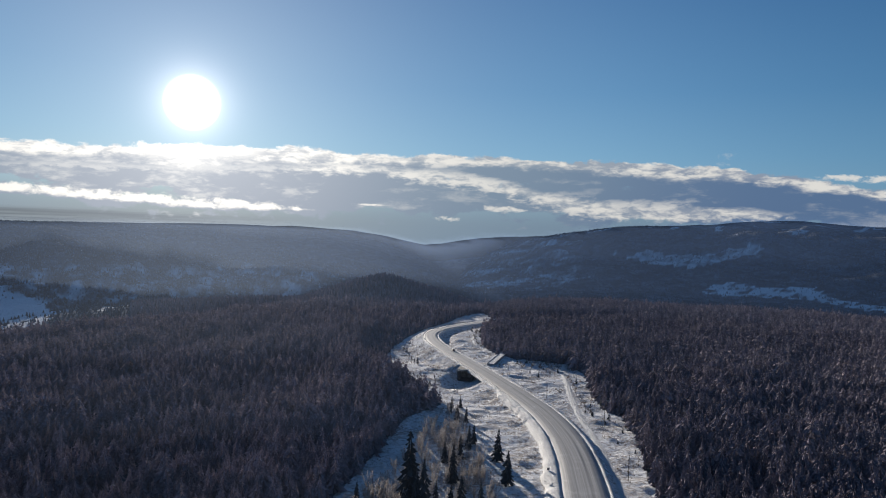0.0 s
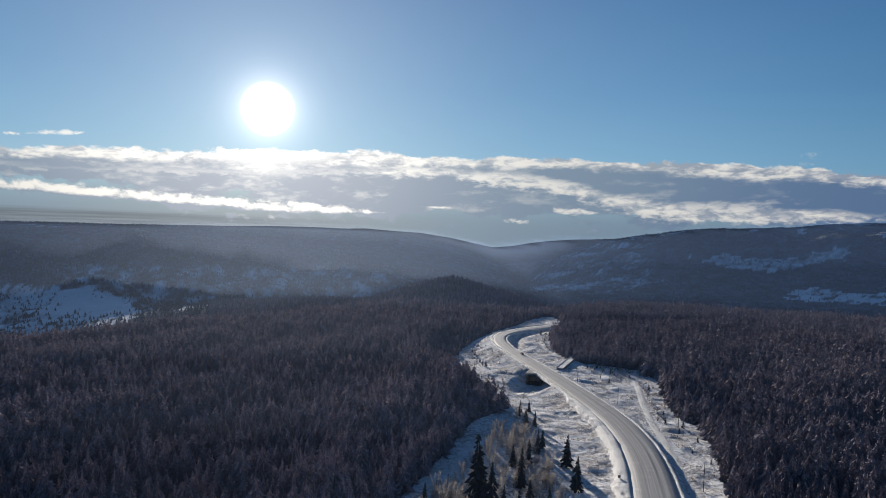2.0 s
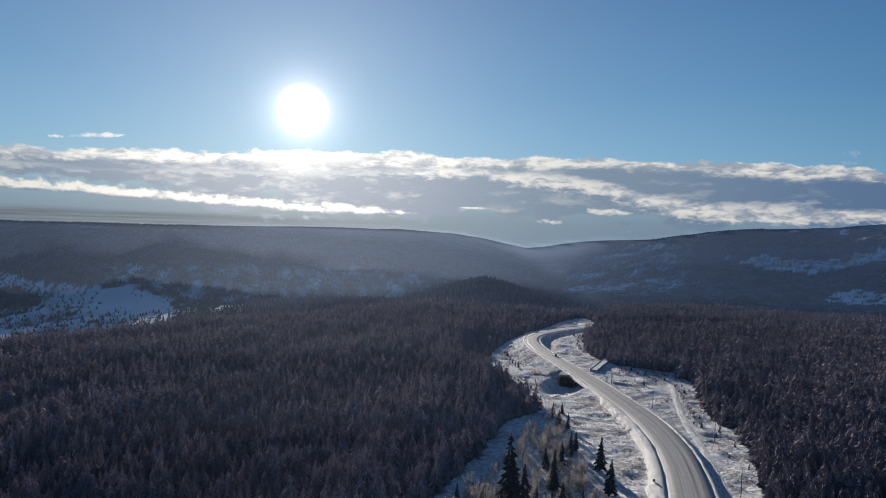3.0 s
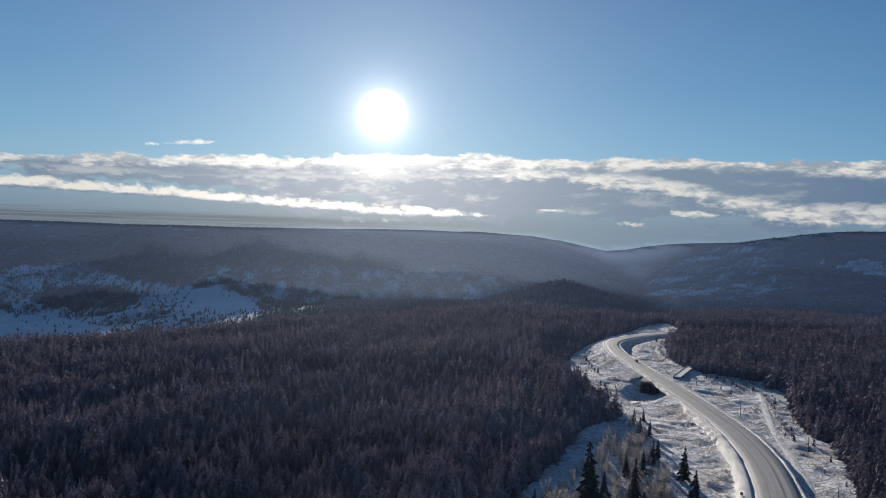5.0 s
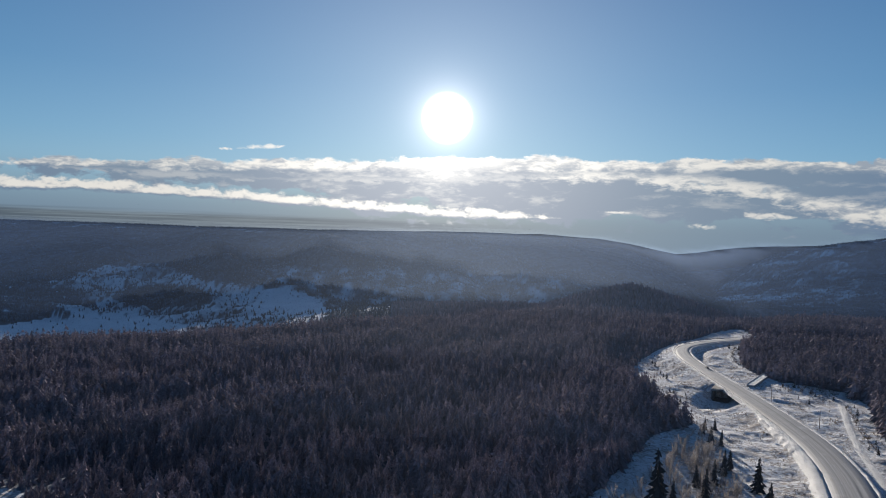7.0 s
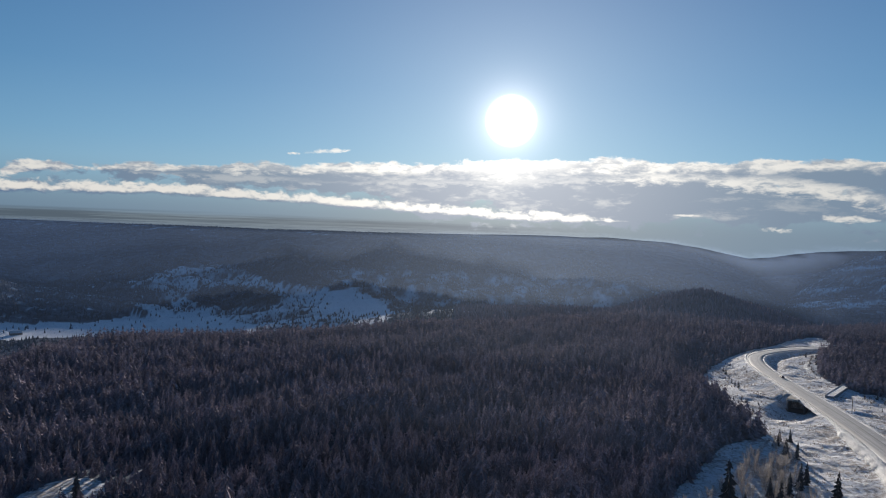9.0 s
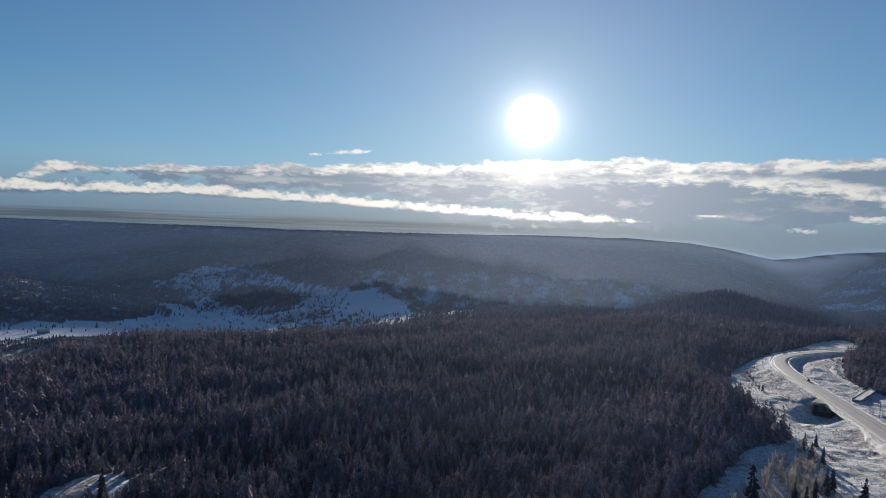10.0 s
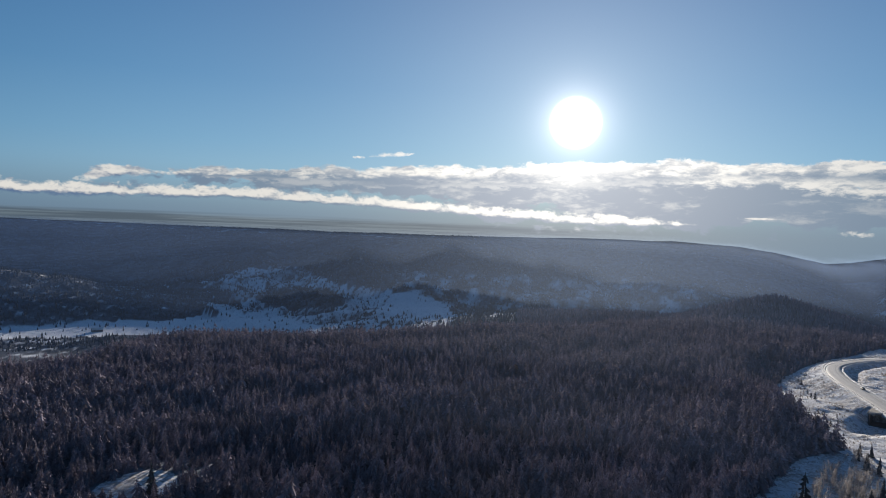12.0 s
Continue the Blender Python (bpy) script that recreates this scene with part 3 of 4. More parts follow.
# ---- roads ----
def strip(line, halves, lifts, us, name, mat):
    """A ribbon along a line: cross-section offsets, heights and u by column."""
    t = np.gradient(line[:, :2], axis=0)
    t /= np.linalg.norm(t, axis=1)[:, None]
    right = np.stack([t[:, 1], -t[:, 0]], 1)
    n, k = len(line), len(us)
    co = np.zeros((n, k, 3))
    for j in range(k):
        co[:, j, :2] = line[:, :2] + right * halves[:, j:j + 1]
        co[:, j, 2] = lifts[:, j]
    ids = np.arange(n * k).reshape(n, k)
    faces = np.stack([ids[:-1, :-1], ids[:-1, 1:], ids[1:, 1:], ids[1:, :-1]], -1).reshape(-1, 4)
    me = mesh_of(name, co.reshape(-1, 3), faces, mat, smooth=True)
    uv = me.uv_layers.new(name="UVMap")
    s = np.concatenate([[0], np.cumsum(np.linalg.norm(np.diff(line[:, :2], axis=0), axis=1))])
    flat = np.stack([np.tile(us, (n, 1)), np.tile(s[:, None], (1, k))], -1).reshape(-1, 2)
    uv.data.foreach_set("uv", flat[faces.ravel()].astype(np.float32).ravel())
    return me


def build_highway():
    w = HIGHWAY[:, 2:3] / 2
    us = np.array([0, 0.03, 0.25, 0.5, 0.75, 0.97, 1.0])
    halves = (us * 2 - 1) * w
    crown = 0.10 - 0.10 * np.abs(us * 2 - 1) ** 2
    lifts = np.tile(crown, (len(w), 1)) + 0.12
    lifts[:, 0] = lifts[:, -1] = -0.5
    tagged(new("road", strip(HIGHWAY, halves, lifts, us, "road", ROAD)), "wide curving highway of packed grey snow", "road", kind="structure")
    for side, label in ((-1, "ploughed snow bank along the highway's outer shoulder"), (1, "ploughed snow bank along the highway's inner shoulder")):
        s = np.arange(len(w))
        r = np.random.default_rng(5 + side)
        lump = np.convolve(r.normal(0, 0.75, len(s)), [0.25, 0.5, 0.25], "same") * (1.0 if side > 0 else 0.55) + 0.2 * np.sin(s * 0.37)
        us2 = np.array([0, 0.15, 0.35, 0.55, 0.75, 1.0])
        # the outer bank is thrown wide and high where the road comes near
        big = (1 - step01(HIGHWAY[:, 1], 395, 450)) if side < 0 else 0.0 * s
        wide = 2.0 + 4.2 * big
        offs = side * (w + np.array([-0.15, 0.25, 0.8, 1.6, 2.6, 3.4]) / 3.4 * wide[:, None]) + 0.15 * lump[:, None]
        offs[:, 4:] += side * (big * np.convolve(r.normal(0, 1.5, len(s)), np.full(6, 1 / 6), "same"))[:, None]
        tall = 0.16 + 0.2 * lump + big * (0.45 + 0.2 * lump)
        jag = big[:, None] * r.normal(0, 0.13, (len(s), 2))
        up = np.stack([-0.1 + 0 * tall, 0.6 * tall + 0.1, tall + 0.1, 0.85 * tall + jag[:, 0], 0.4 * tall + jag[:, 1], -1.6 + 0 * tall], 1)
        if side < 0:
            offs, up = offs[:, ::-1], up[:, ::-1]
        tagged(new("snow_bank", strip(HIGHWAY, offs, up, us2, "snow_bank", SNOW)), label, "snow bank", kind="structure")
    for line, wide, name, label in ((TRACK, 4.5, "side_road", "snow-covered side road beside the highway"), (LANE, 4.0, "side_lane", "narrow snow-covered lane below the highway")):
        us3 = np.array([0, 0.15, 0.5, 0.85, 1.0])
        offs = np.tile((us3 * 2 - 1) * wide / 2 * np.array([1.3, 1, 1, 1, 1.3]), (len(line), 1))
        t = np.gradient(line, axis=0)
        t /= np.linalg.norm(t, axis=1)[:, None]
        mid = height(line[:, 0], line[:, 1])
        up = mid[:, None] + np.array([-0.4, 0.14, 0.10, 0.14, -0.4])
        tagged(new(name, strip(line, offs, up, us3, name, SNOW)), label, "road", kind="structure")


build_highway()

SCRUB = needle_material("dark_scrub", (0.07, 0.058, 0.05), (0.16, 0.135, 0.12), (0.5, 0.48, 0.47), 0.3)


# ---- trees ----
def conifer(seed, whorls, boughs, slim=0.11, two=True, blunt=0.8):
    """A spruce one metre high: tiers of drooping, uneven boughs round a stem. Returns corners, triangles and each
    corner's frost, which also carries crown shade.
    """
    r = np.random.default_rng(seed)
    v, f, rime_shade = [], [], []
    lean = r.normal(0, 0.012, 2)
    lop = r.uniform(0, 6.28)
    for w in range(whorls):
        t = (w + 0.2) / whorls
        h = 0.07 + 0.86 * t
        reach = slim * (1 - t) ** blunt * r.uniform(0.72, 1.2) + 0.014
        for b in range(boughs):
            if r.uniform() < 0.10:
                continue
            a = 2 * math.pi * (b + 0.5 * (w % 2)) / boughs + r.normal(0, 0.3)
            l = reach * r.uniform(0.55, 1.3) * (1 + 0.16 * math.cos(a - lop))
            hh = h + r.normal(0, 0.02)
            c, s = math.cos(a), math.sin(a)
            drop = l * r.uniform(0.15, 0.62)
            wd = l * (0.33 if two else 0.40) * 6 / boughs * r.uniform(0.7, 1.3)
            ox, oy = lean * t
            n = len(v)
            v.append((ox + 0.08 * l * c, oy + 0.08 * l * s, hh + 0.35 * l + 0.01))
            v.append((ox + l * c, oy + l * s, hh - drop))
            k = r.uniform(0.5, 0.72)
            v.append((ox + k * l * c - wd * s, oy + k * l * s + wd * c, hh - 0.75 * drop - 0.016))
            v.append((ox + k * l * c + wd * s, oy + k * l * s - wd * c, hh - 0.75 * drop - 0.016))
            # frost thins towards stem and foot, which also paints in the crown's shade
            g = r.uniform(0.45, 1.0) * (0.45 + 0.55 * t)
            rime_shade += [0.05, g, 0.6 * g, 0.6 * g]
            if two:
                f += [(n, n + 2, n + 1), (n, n + 1, n + 3)]
            else:
                f.append((n, n + 2, n + 3))
    n = len(v)
    v += [(lean[0], lean[1], 1.0), (lean[0] + 0.016, lean[1], 0.86), (lean[0] - 0.008, lean[1] + 0.014, 0.86), (lean[0] - 0.008, lean[1] - 0.014, 0.86)]
    f += [(n, n + 1, n + 2), (n, n + 2, n + 3), (n, n + 3, n + 1)]
    rime_shade += [0.9, 0.4, 0.4, 0.4]
    return np.array(v), np.array(f), np.array(rime_shade)


def stem(sides, radius, upto):
    v, f = [], []
    for k in range(sides):
        a = 2 * math.pi * k / sides
        v += [(radius * math.cos(a), radius * math.sin(a), -0.03), (0.25 * radius * math.cos(a), 0.25 * radius * math.sin(a), upto)]
    for k in range(sides):
        a, b = 2 * k, 2 * ((k + 1) % sides)
        f += [(a, b, b + 1), (a, b + 1, a + 1)]
    return np.array(v), np.array(f)


def scatter(name, xs, ys, tall, kinds, mat, seed, pale=1.0):
    """Many trees as one mesh: each takes one of the kinds, its own height, girth, turn and tint."""
    r = np.random.default_rng(seed)
    zs = height(xs, ys)
    which = r.integers(0, len(kinds), len(xs))
    turn, girth, tint = r.uniform(0, 6.28, len(xs)), r.uniform(0.78, 1.25, len(xs)), r.uniform(0, 1, len(xs)) ** 1.2
    tint = np.clip(tint * 0.75 + 0.30 * waves(xs, ys, 70, 71) + 0.15, 0, 1)
    tint = np.clip(tint + 0.45 * step01(xs, -115, -60) * (xs < 0) * (1 - step01(ys, 290, 400)), 0, 1)
    tint = pale * tint * (1 - 0.45 * step01(xs, 30, 90))      # east stand: darker spruce, with the lack of sun glare tinted in
    V, F, T, G, base = [], [], [], [], 0
    for k, (v, f, rime_shade) in enumerate(kinds):
        i = np.where(which == k)[0]
        if not len(i):
            continue
        c, s = np.cos(turn[i])[:, None], np.sin(turn[i])[:, None]
        g = (tall[i] * girth[i])[:, None]
        X = (v[:, 0] * c - v[:, 1] * s) * g + xs[i][:, None]
        Y = (v[:, 0] * s + v[:, 1] * c) * g + ys[i][:, None]
        Z = v[:, 2] * tall[i][:, None] + zs[i][:, None] - 0.2
        V.append(np.stack([X, Y, Z], -1).reshape(-1, 3))
        F.append((f[None] + (np.arange(len(i)) * len(v))[:, None, None] + base).reshape(-1, 3))
        T.append(np.repeat(tint[i], len(v)))
        G.append(np.tile(rime_shade, len(i)))
        base += len(i) * len(v)
    me = mesh_of(name, np.vstack(V), np.vstack(F), mat, {"tint": np.concatenate(T), "rime_shade": np.concatenate(G)})
    return new(name, me)


def pyramid(seed):
    """The plainest far tree: a ragged four-sided cone."""
    r = np.random.default_rng(seed)
    v = [(r.normal(0, 0.02), r.normal(0, 0.02), 1.0)]
    for k in range(4):
        a = k * math.pi / 2 + r.normal(0, 0.25)
        q = 0.24 * r.uniform(0.75, 1.25)
        v.append((q * math.cos(a), q * math.sin(a), r.uniform(-0.02, 0.16)))
    return np.array(v), np.array([(0, 1, 2), (0, 2, 3), (0, 3, 4), (0, 4, 1)]), np.full(5, 0.5)


def forest_spots():
    """Jittered places of the plateau's trees."""
    gap = 3.9
    xs, ys = np.meshgrid(np.arange(-760, 620, gap), np.arange(80, 1060, gap * 0.88), indexing="ij")
    xs = xs + (np.arange(xs.shape[1]) % 2) * gap / 2
    xs, ys = (xs + rng.uniform(-1.5, 1.5, xs.shape)).ravel(), (ys + rng.uniform(-1.5, 1.5, ys.shape)).ravel()
    r, a = np.hypot(xs, ys), np.degrees(np.arctan2(-xs, ys))
    keep = (a > -35.5) & (a < 66.5) & (r > 205) & (r < table(a, EDGE) + 110)
    keep &= ~inside(xs, ys, CORRIDOR)
    for cx, cy, sx, sy in CLEARINGS:
        keep &= ((xs - cx) / sx) ** 2 + ((ys - cy) / sy) ** 2 > 1
    keep &= rng.uniform(0, 1, xs.shape) > 0.10 + 0.22 * (waves(xs, ys, 60, 31) > 0.5)
    return xs[keep], ys[keep]


def build_forest():
    xs, ys = forest_spots()
    r = np.hypot(xs, ys)
    tall = 8.0 + 2.2 * waves(xs, ys, 110, 33) + 2.0 * waves(xs, ys, 34, 34) + rng.normal(0, 1.6, len(xs)) + 3.5 * (rng.uniform(0, 1, len(xs)) > 0.93)
    tall += 4.0 * step01(xs, 40, 110) + 3.0 * step01(xs, -95, -45) * (xs < 35) * (1 - step01(ys, 430, 540))
    tall -= 2.5 * step01(xs, -75, -45) * (xs < 30) * step01(ys, 450, 520)
    for cx, cy, sx, sy in CLEARINGS:
        tall -= 3.5 * np.exp(-(((xs - cx + 8) / 30) ** 2 + ((ys - cy - 22) / 34) ** 2))
    tall = np.clip(tall, 3.5, 23)
    order = np.argsort(r)
    single = order[:280]
    rest = order[280:]
    near, mid, far = rest[r[rest] < 340], rest[(r[rest] >= 340) & (r[rest] < 520)], rest[r[rest] >= 520]
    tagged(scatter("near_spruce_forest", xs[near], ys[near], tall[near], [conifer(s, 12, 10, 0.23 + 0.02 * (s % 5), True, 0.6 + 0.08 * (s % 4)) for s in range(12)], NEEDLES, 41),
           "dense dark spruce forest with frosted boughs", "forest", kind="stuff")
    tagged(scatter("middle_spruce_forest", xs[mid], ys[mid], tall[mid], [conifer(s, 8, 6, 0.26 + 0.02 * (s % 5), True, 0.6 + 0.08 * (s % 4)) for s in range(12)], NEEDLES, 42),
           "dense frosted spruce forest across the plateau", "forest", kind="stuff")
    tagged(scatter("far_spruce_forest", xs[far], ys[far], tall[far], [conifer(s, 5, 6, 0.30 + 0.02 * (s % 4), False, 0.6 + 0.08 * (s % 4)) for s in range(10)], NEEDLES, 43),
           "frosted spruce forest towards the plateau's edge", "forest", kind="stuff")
    protos = [tree_parts(60 + k, 18, 12, 0.21 + 0.02 * k, NEEDLES, k) for k in range(5)]
    for n, i in enumerate(single):
        plant(protos[n % 5], xs[i], ys[i], tall[i], rng.uniform(0.85, 1.3), "frosted spruce tree in the dense forest", "forest spruces")
    # woods on the far slopes
    simple = [pyramid(s) for s in range(5)]
    for name, count, a0, a1, r0, r1, size, label in (("ridge_woods", 22000, -6, 24, 850, 1650, 9, "dark woods over the low ridge and its cone-shaped hill"),
                                                      ("valley_woods", 34000, 1, 66, 1230, 2200, 6.0, "scattered woods round the snowy valley fields"),
                                                      ("tableland_woods", 40000, -3, 66, 1600, 3500, 4.5, "distant woods covering the slope of the tableland"),
                                                      ("hill_woods", 42000, -36, 1, 1950, 3600, 5, "distant woods covering the long rounded hill")):
        a, q = rng.uniform(a0, a1, count), np.sqrt(rng.uniform(r0 ** 2, r1 ** 2, count))
        px, py = -np.sin(np.radians(a)) * q, np.cos(np.radians(a)) * q
        w = relief(px, py)[1]
        pz = relief(px, py)[0]
        k = (rng.uniform(0.12, 0.9, count) < w + 0.02) & (np.degrees(np.arctan2(pz - EYE, q)) < (-0.85 if a0 > -20 else 0.5))
        h = np.clip(rng.normal(size, 0.25 * size, count), 3, 20)
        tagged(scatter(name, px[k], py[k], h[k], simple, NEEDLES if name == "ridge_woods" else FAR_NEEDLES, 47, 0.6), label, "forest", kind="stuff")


def tree_parts(seed, whorls, boughs, slim, mat, k):
    v, f, rime_shade = conifer(seed, whorls, boughs, slim)
    crown = mesh_of("crown", v, f, mat, {"tint": np.full(len(v), (0.15, 0.35, 0.55, 0.75, 0.9)[k % 5]), "rime_shade": rime_shade})
    v, f = stem(7, 0.014, 0.93)
    return crown, mesh_of("trunk", v, f, BARK)


def plant(protos, x, y, tall, girth, label, group):
    tree = new("spruce_tree")
    z = float(height(x, y)[0])
    tree.matrix_world = Matrix.LocRotScale((x, y, z - 0.15), Euler((0, 0, rng.uniform(0, 6.28))), (tall * girth, tall * girth, tall))
    for me, name in zip(protos, ("crown", "trunk")):
        ob = new(name, me)
        ob.parent = tree
    tagged(tree, label, "tree", group)


def build_verge():
    protos = [tree_parts(80 + k, 22, 10, 0.165, DARK_NEEDLES, k) for k in range(5)]
    # x, y, height
    spots = [(-8.5, 249.5, 27.7), (-3.3, 239.5, 20.9), (-5.9, 241.7, 15.7), (15.8, 317.1, 12.2), (11.5, 300.9, 11.2), (27.7, 300.5, 14.9), (29.3, 272.4, 14.6), (7.4, 273.2, 16.5), (4.3, 294.9, 10.2), (16.9, 241.4, 13.4), (6.4, 240.4, 12.6), (10.0, 243.2, 14.5), (-26.3, 237.4, 11.3), (11.5, 360.9, 9.8), (15.9, 361.5, 8.9), (8.1, 378.4, 6.8), (18.0, 321.6, 10.1), (13.7, 391.4, 7.1), (22.5, 246.8, 7.2), (1.0, 242.3, 12.5), (8.9, 390.7, 7.1)]
    for n, (x, y, t) in enumerate(spots):
        plant(protos[n % 5], x, y, t, rng.uniform(0.9, 1.2), "tall dark spruce standing alone on the snowy verge", "verge spruces")
    plant(protos[2], -200, 153, 13.0, 1.0, "dark spruce standing at a small snowy clearing", "verge spruces")
    # bare frosted bushes
    twigs = []
    for k in range(4):
        r = np.random.default_rng(200 + k)
        v, f, rime_shade = [], [], []
        def blade(a, b, wide, g0, g1):
            way = (b - a) / np.linalg.norm(b - a)
            side = np.cross(way, r.normal(0, 1, 3))
            side *= wide / max(np.linalg.norm(side), 1e-6)
            n = len(v)
            v.extend([a - side, a + side, b])
            rime_shade.extend([g0, g0, g1])
            f.append((n, n + 1, n + 2))
        for j in range(7):
            a, lean = r.uniform(0, 6.28), abs(r.normal(0, 0.26))
            foot = np.array([r.normal(0, 0.07), r.normal(0, 0.07), 0])
            way = np.array([math.cos(a) * math.sin(lean), math.sin(a) * math.sin(lean), math.cos(lean)])
            tip = foot + way * r.uniform(0.65, 1.0)
            blade(foot, tip, 0.012, 0.1, 0.7)
            for q in range(34):
                t = r.uniform(0.22, 0.97)
                spot = foot + (tip - foot) * t
                out = way * 0.9 + r.normal(0, 0.55, 3)
                out[2] = abs(out[2]) * 0.8
                blade(spot, spot + out / np.linalg.norm(out) * r.uniform(0.08, 0.26) * (1.15 - 0.6 * t), 0.008, 0.4, 1.0)
        twigs.append(mesh_of("twigs", np.array(v), np.array(f), TWIGS, {"tint": np.full(len(v), 0.2 + 0.2 * k), "rime_shade": rime_shade}))
    scrub = []
    for me in twigs:
        dark = me.copy()
        dark.materials.clear()
        dark.materials.append(SCRUB)
        scrub.append(dark)
    thicket = np.array([(-32, 222), (-28, 248), (-21, 272), (-16, 286), (-12, 302), (-6, 330), (-3, 350), (4, 378), (14, 396), (17, 372), (15, 340), (18, 312), (21, 285), (25, 262), (28, 222)], float)
    n = 0
    while n < 295:
        x, y = rng.uniform(-32, 30), rng.uniform(224, 396)
        if not inside(np.array([x]), np.array([y]), thicket)[0] or rng.uniform() > 1.15 - 0.5 * (waves(np.array([x]), np.array([y]), 30, 64)[0] < -0.1):
            continue
        ob = new("bush", twigs[n % 4])
        t = rng.uniform(3.5, 9.0) * (0.75 if y > 340 else 1.0)
        ob.matrix_world = Matrix.LocRotScale((x, y, float(height(x, y)[0]) - 0.1), Euler((0, 0, rng.uniform(0, 6.28))), (t, t, t))
        tagged(ob, "bare frosted birch bush with pale grey twigs", "bush", "verge bushes")
        n += 1


    # low scrub on the embankment, along the side road and inside the bend
    rows = []
    for k in range(90):
        rows.append((rng.uniform(-30, 4), rng.uniform(440, 630), rng.uniform(0.9, 2.2)))
    for k in range(60):
        t = rng.uniform(0, 1)
        rows.append((85.5 + 3.5 * t + rng.normal(0, 0.8), 378 + 95 * t, rng.uniform(1.0, 2.6)))
    for k in range(70):
        t = rng.uniform(0, 1)
        rows.append((37 - 4.5 * math.sin(math.pi * t) + 22 * max(0, t - 0.6) ** 1.2 * 2 + rng.normal(0, 1.2), 668 - 122 * t, rng.uniform(1.0, 2.4)))
    for k in range(60):
        rows.append((rng.uniform(56, 98), rng.uniform(498, 528), rng.uniform(1.0, 3.0)))
    for k, (x, y, t) in enumerate(rows):
        d, i = line_offset(np.array([x]), np.array([y]), HIGHWAY)
        if abs(d[0]) < HIGHWAY[i[0], 2] / 2 + 3.5 or not inside(np.array([x]), np.array([y]), CORRIDOR)[0]:
            continue
        ob = new("scrub", scrub[k % 4])
        ob.matrix_world = Matrix.LocRotScale((x, y, float(height(x, y)[0]) - 0.1), Euler((0, 0, rng.uniform(0, 6.28))), (t * 1.3, t * 1.3, t))
        tagged(ob, "low dark leafless scrub poking through the snow", "bush", "low scrub")


def build_weeds():
    """Dry grass and twigs that stick out of the snow on the verges."""
    n = 26000
    x, y = rng.uniform(-40, 110, n), rng.uniform(215, 700, n)
    d, i = line_offset(x, y, HIGHWAY)
    k = inside(x, y, CORRIDOR) & (np.abs(d) > HIGHWAY[i, 2] / 2 + 3) & (waves(x, y, 34, 61) + 0.6 * waves(x, y, 11, 62) + rng.normal(0, 0.25, n) > 0.25)
    td, _ = line_offset(x, y, TRACK)
    k &= np.abs(td) > 3.2
    x, y = x[k], y[k]
    kinds = []
    for s in range(5):
        r = np.random.default_rng(300 + s)
        v, f = [], []
        for j in range(5):
            a, l = r.uniform(0, 6.28), r.uniform(0.5, 1.0)
            b = r.normal(0, 0.25, 2)
            m = len(v)
            v += [(b[0] - 0.09 * math.sin(a), b[1] + 0.09 * math.cos(a), -0.1), (b[0] + 0.09 * math.sin(a), b[1] - 0.09 * math.cos(a), -0.1),
                  (b[0] + 0.4 * l * math.cos(a), b[1] + 0.4 * l * math.sin(a), l)]
            f.append((m, m + 1, m + 2))
        kinds.append((np.array(v), np.array(f), np.full(len(v), 0.6)))
    tagged(scatter("dry_grass", x, y, rng.uniform(0.5, 1.5, len(x)), kinds, GRASS, 48), "tufts of dry frosted grass sticking out of the snow", "grass", kind="stuff")


def build_saplings():
    protos = [tree_parts(90 + k, 8, 7, 0.24, DARK_NEEDLES, k) for k in range(5)]
    spots = [(-24, 560), (-26, 575), (-21, 548), (-28, 590), (-18, 532), (-23, 604), (-14, 520), (-10, 470), (-6, 455), (-2, 468), (86, 375), (84, 385), (90, 362), (93, 372), (88, 398),
             (72, 505), (66, 512), (60, 515), (75, 498), (80, 508), (92, 455), (94, 470), (90, 440), (86, 492), (98, 402), (95, 350), (88, 330), (92, 318), (70, 470), (64, 482), (38, 655), (37, 625), (33, 662)]
    for n, (x, y) in enumerate(spots):
        plant(protos[n % 5], x + rng.normal(0, 1), y + rng.normal(0, 2), rng.uniform(2.5, 5.5), rng.uniform(0.9, 1.3), "small dark spruce sapling on the snowy verge", "verge saplings")


build_forest()
build_verge()
build_weeds()
build_saplings()


# ---- things along the road ----
def part(name, bm, mat, parent, label=""):
    me = bpy.data.meshes.new(name)
    bm.to_mesh(me)
    bm.free()
    me.materials.append(mat)
    ob = new(name, me)
    ob.parent = parent
    return tagged(ob, label)


def box(sx, sy, sz, at=(0, 0, 0), turn=0.0, bevel=0.0):
    bm = bmesh.new()
    bmesh.ops.create_cube(bm, size=1.0, matrix=Matrix.LocRotScale(at, Euler((0, 0, turn)), (sx, sy, sz)))
    if bevel:
        bmesh.ops.bevel(bm, geom=bm.edges[:], offset=bevel, segments=1, affect="EDGES")
    return bm


def rod(r0, r1, length, at=(0, 0, 0), turn=(0, 0, 0), sides=10):
    bm = bmesh.new()
    bmesh.ops.create_cone(bm, cap_ends=True, segments=sides, radius1=r0, radius2=r1, depth=length, matrix=Matrix.LocRotScale(at, Euler(turn), None))
    return bm


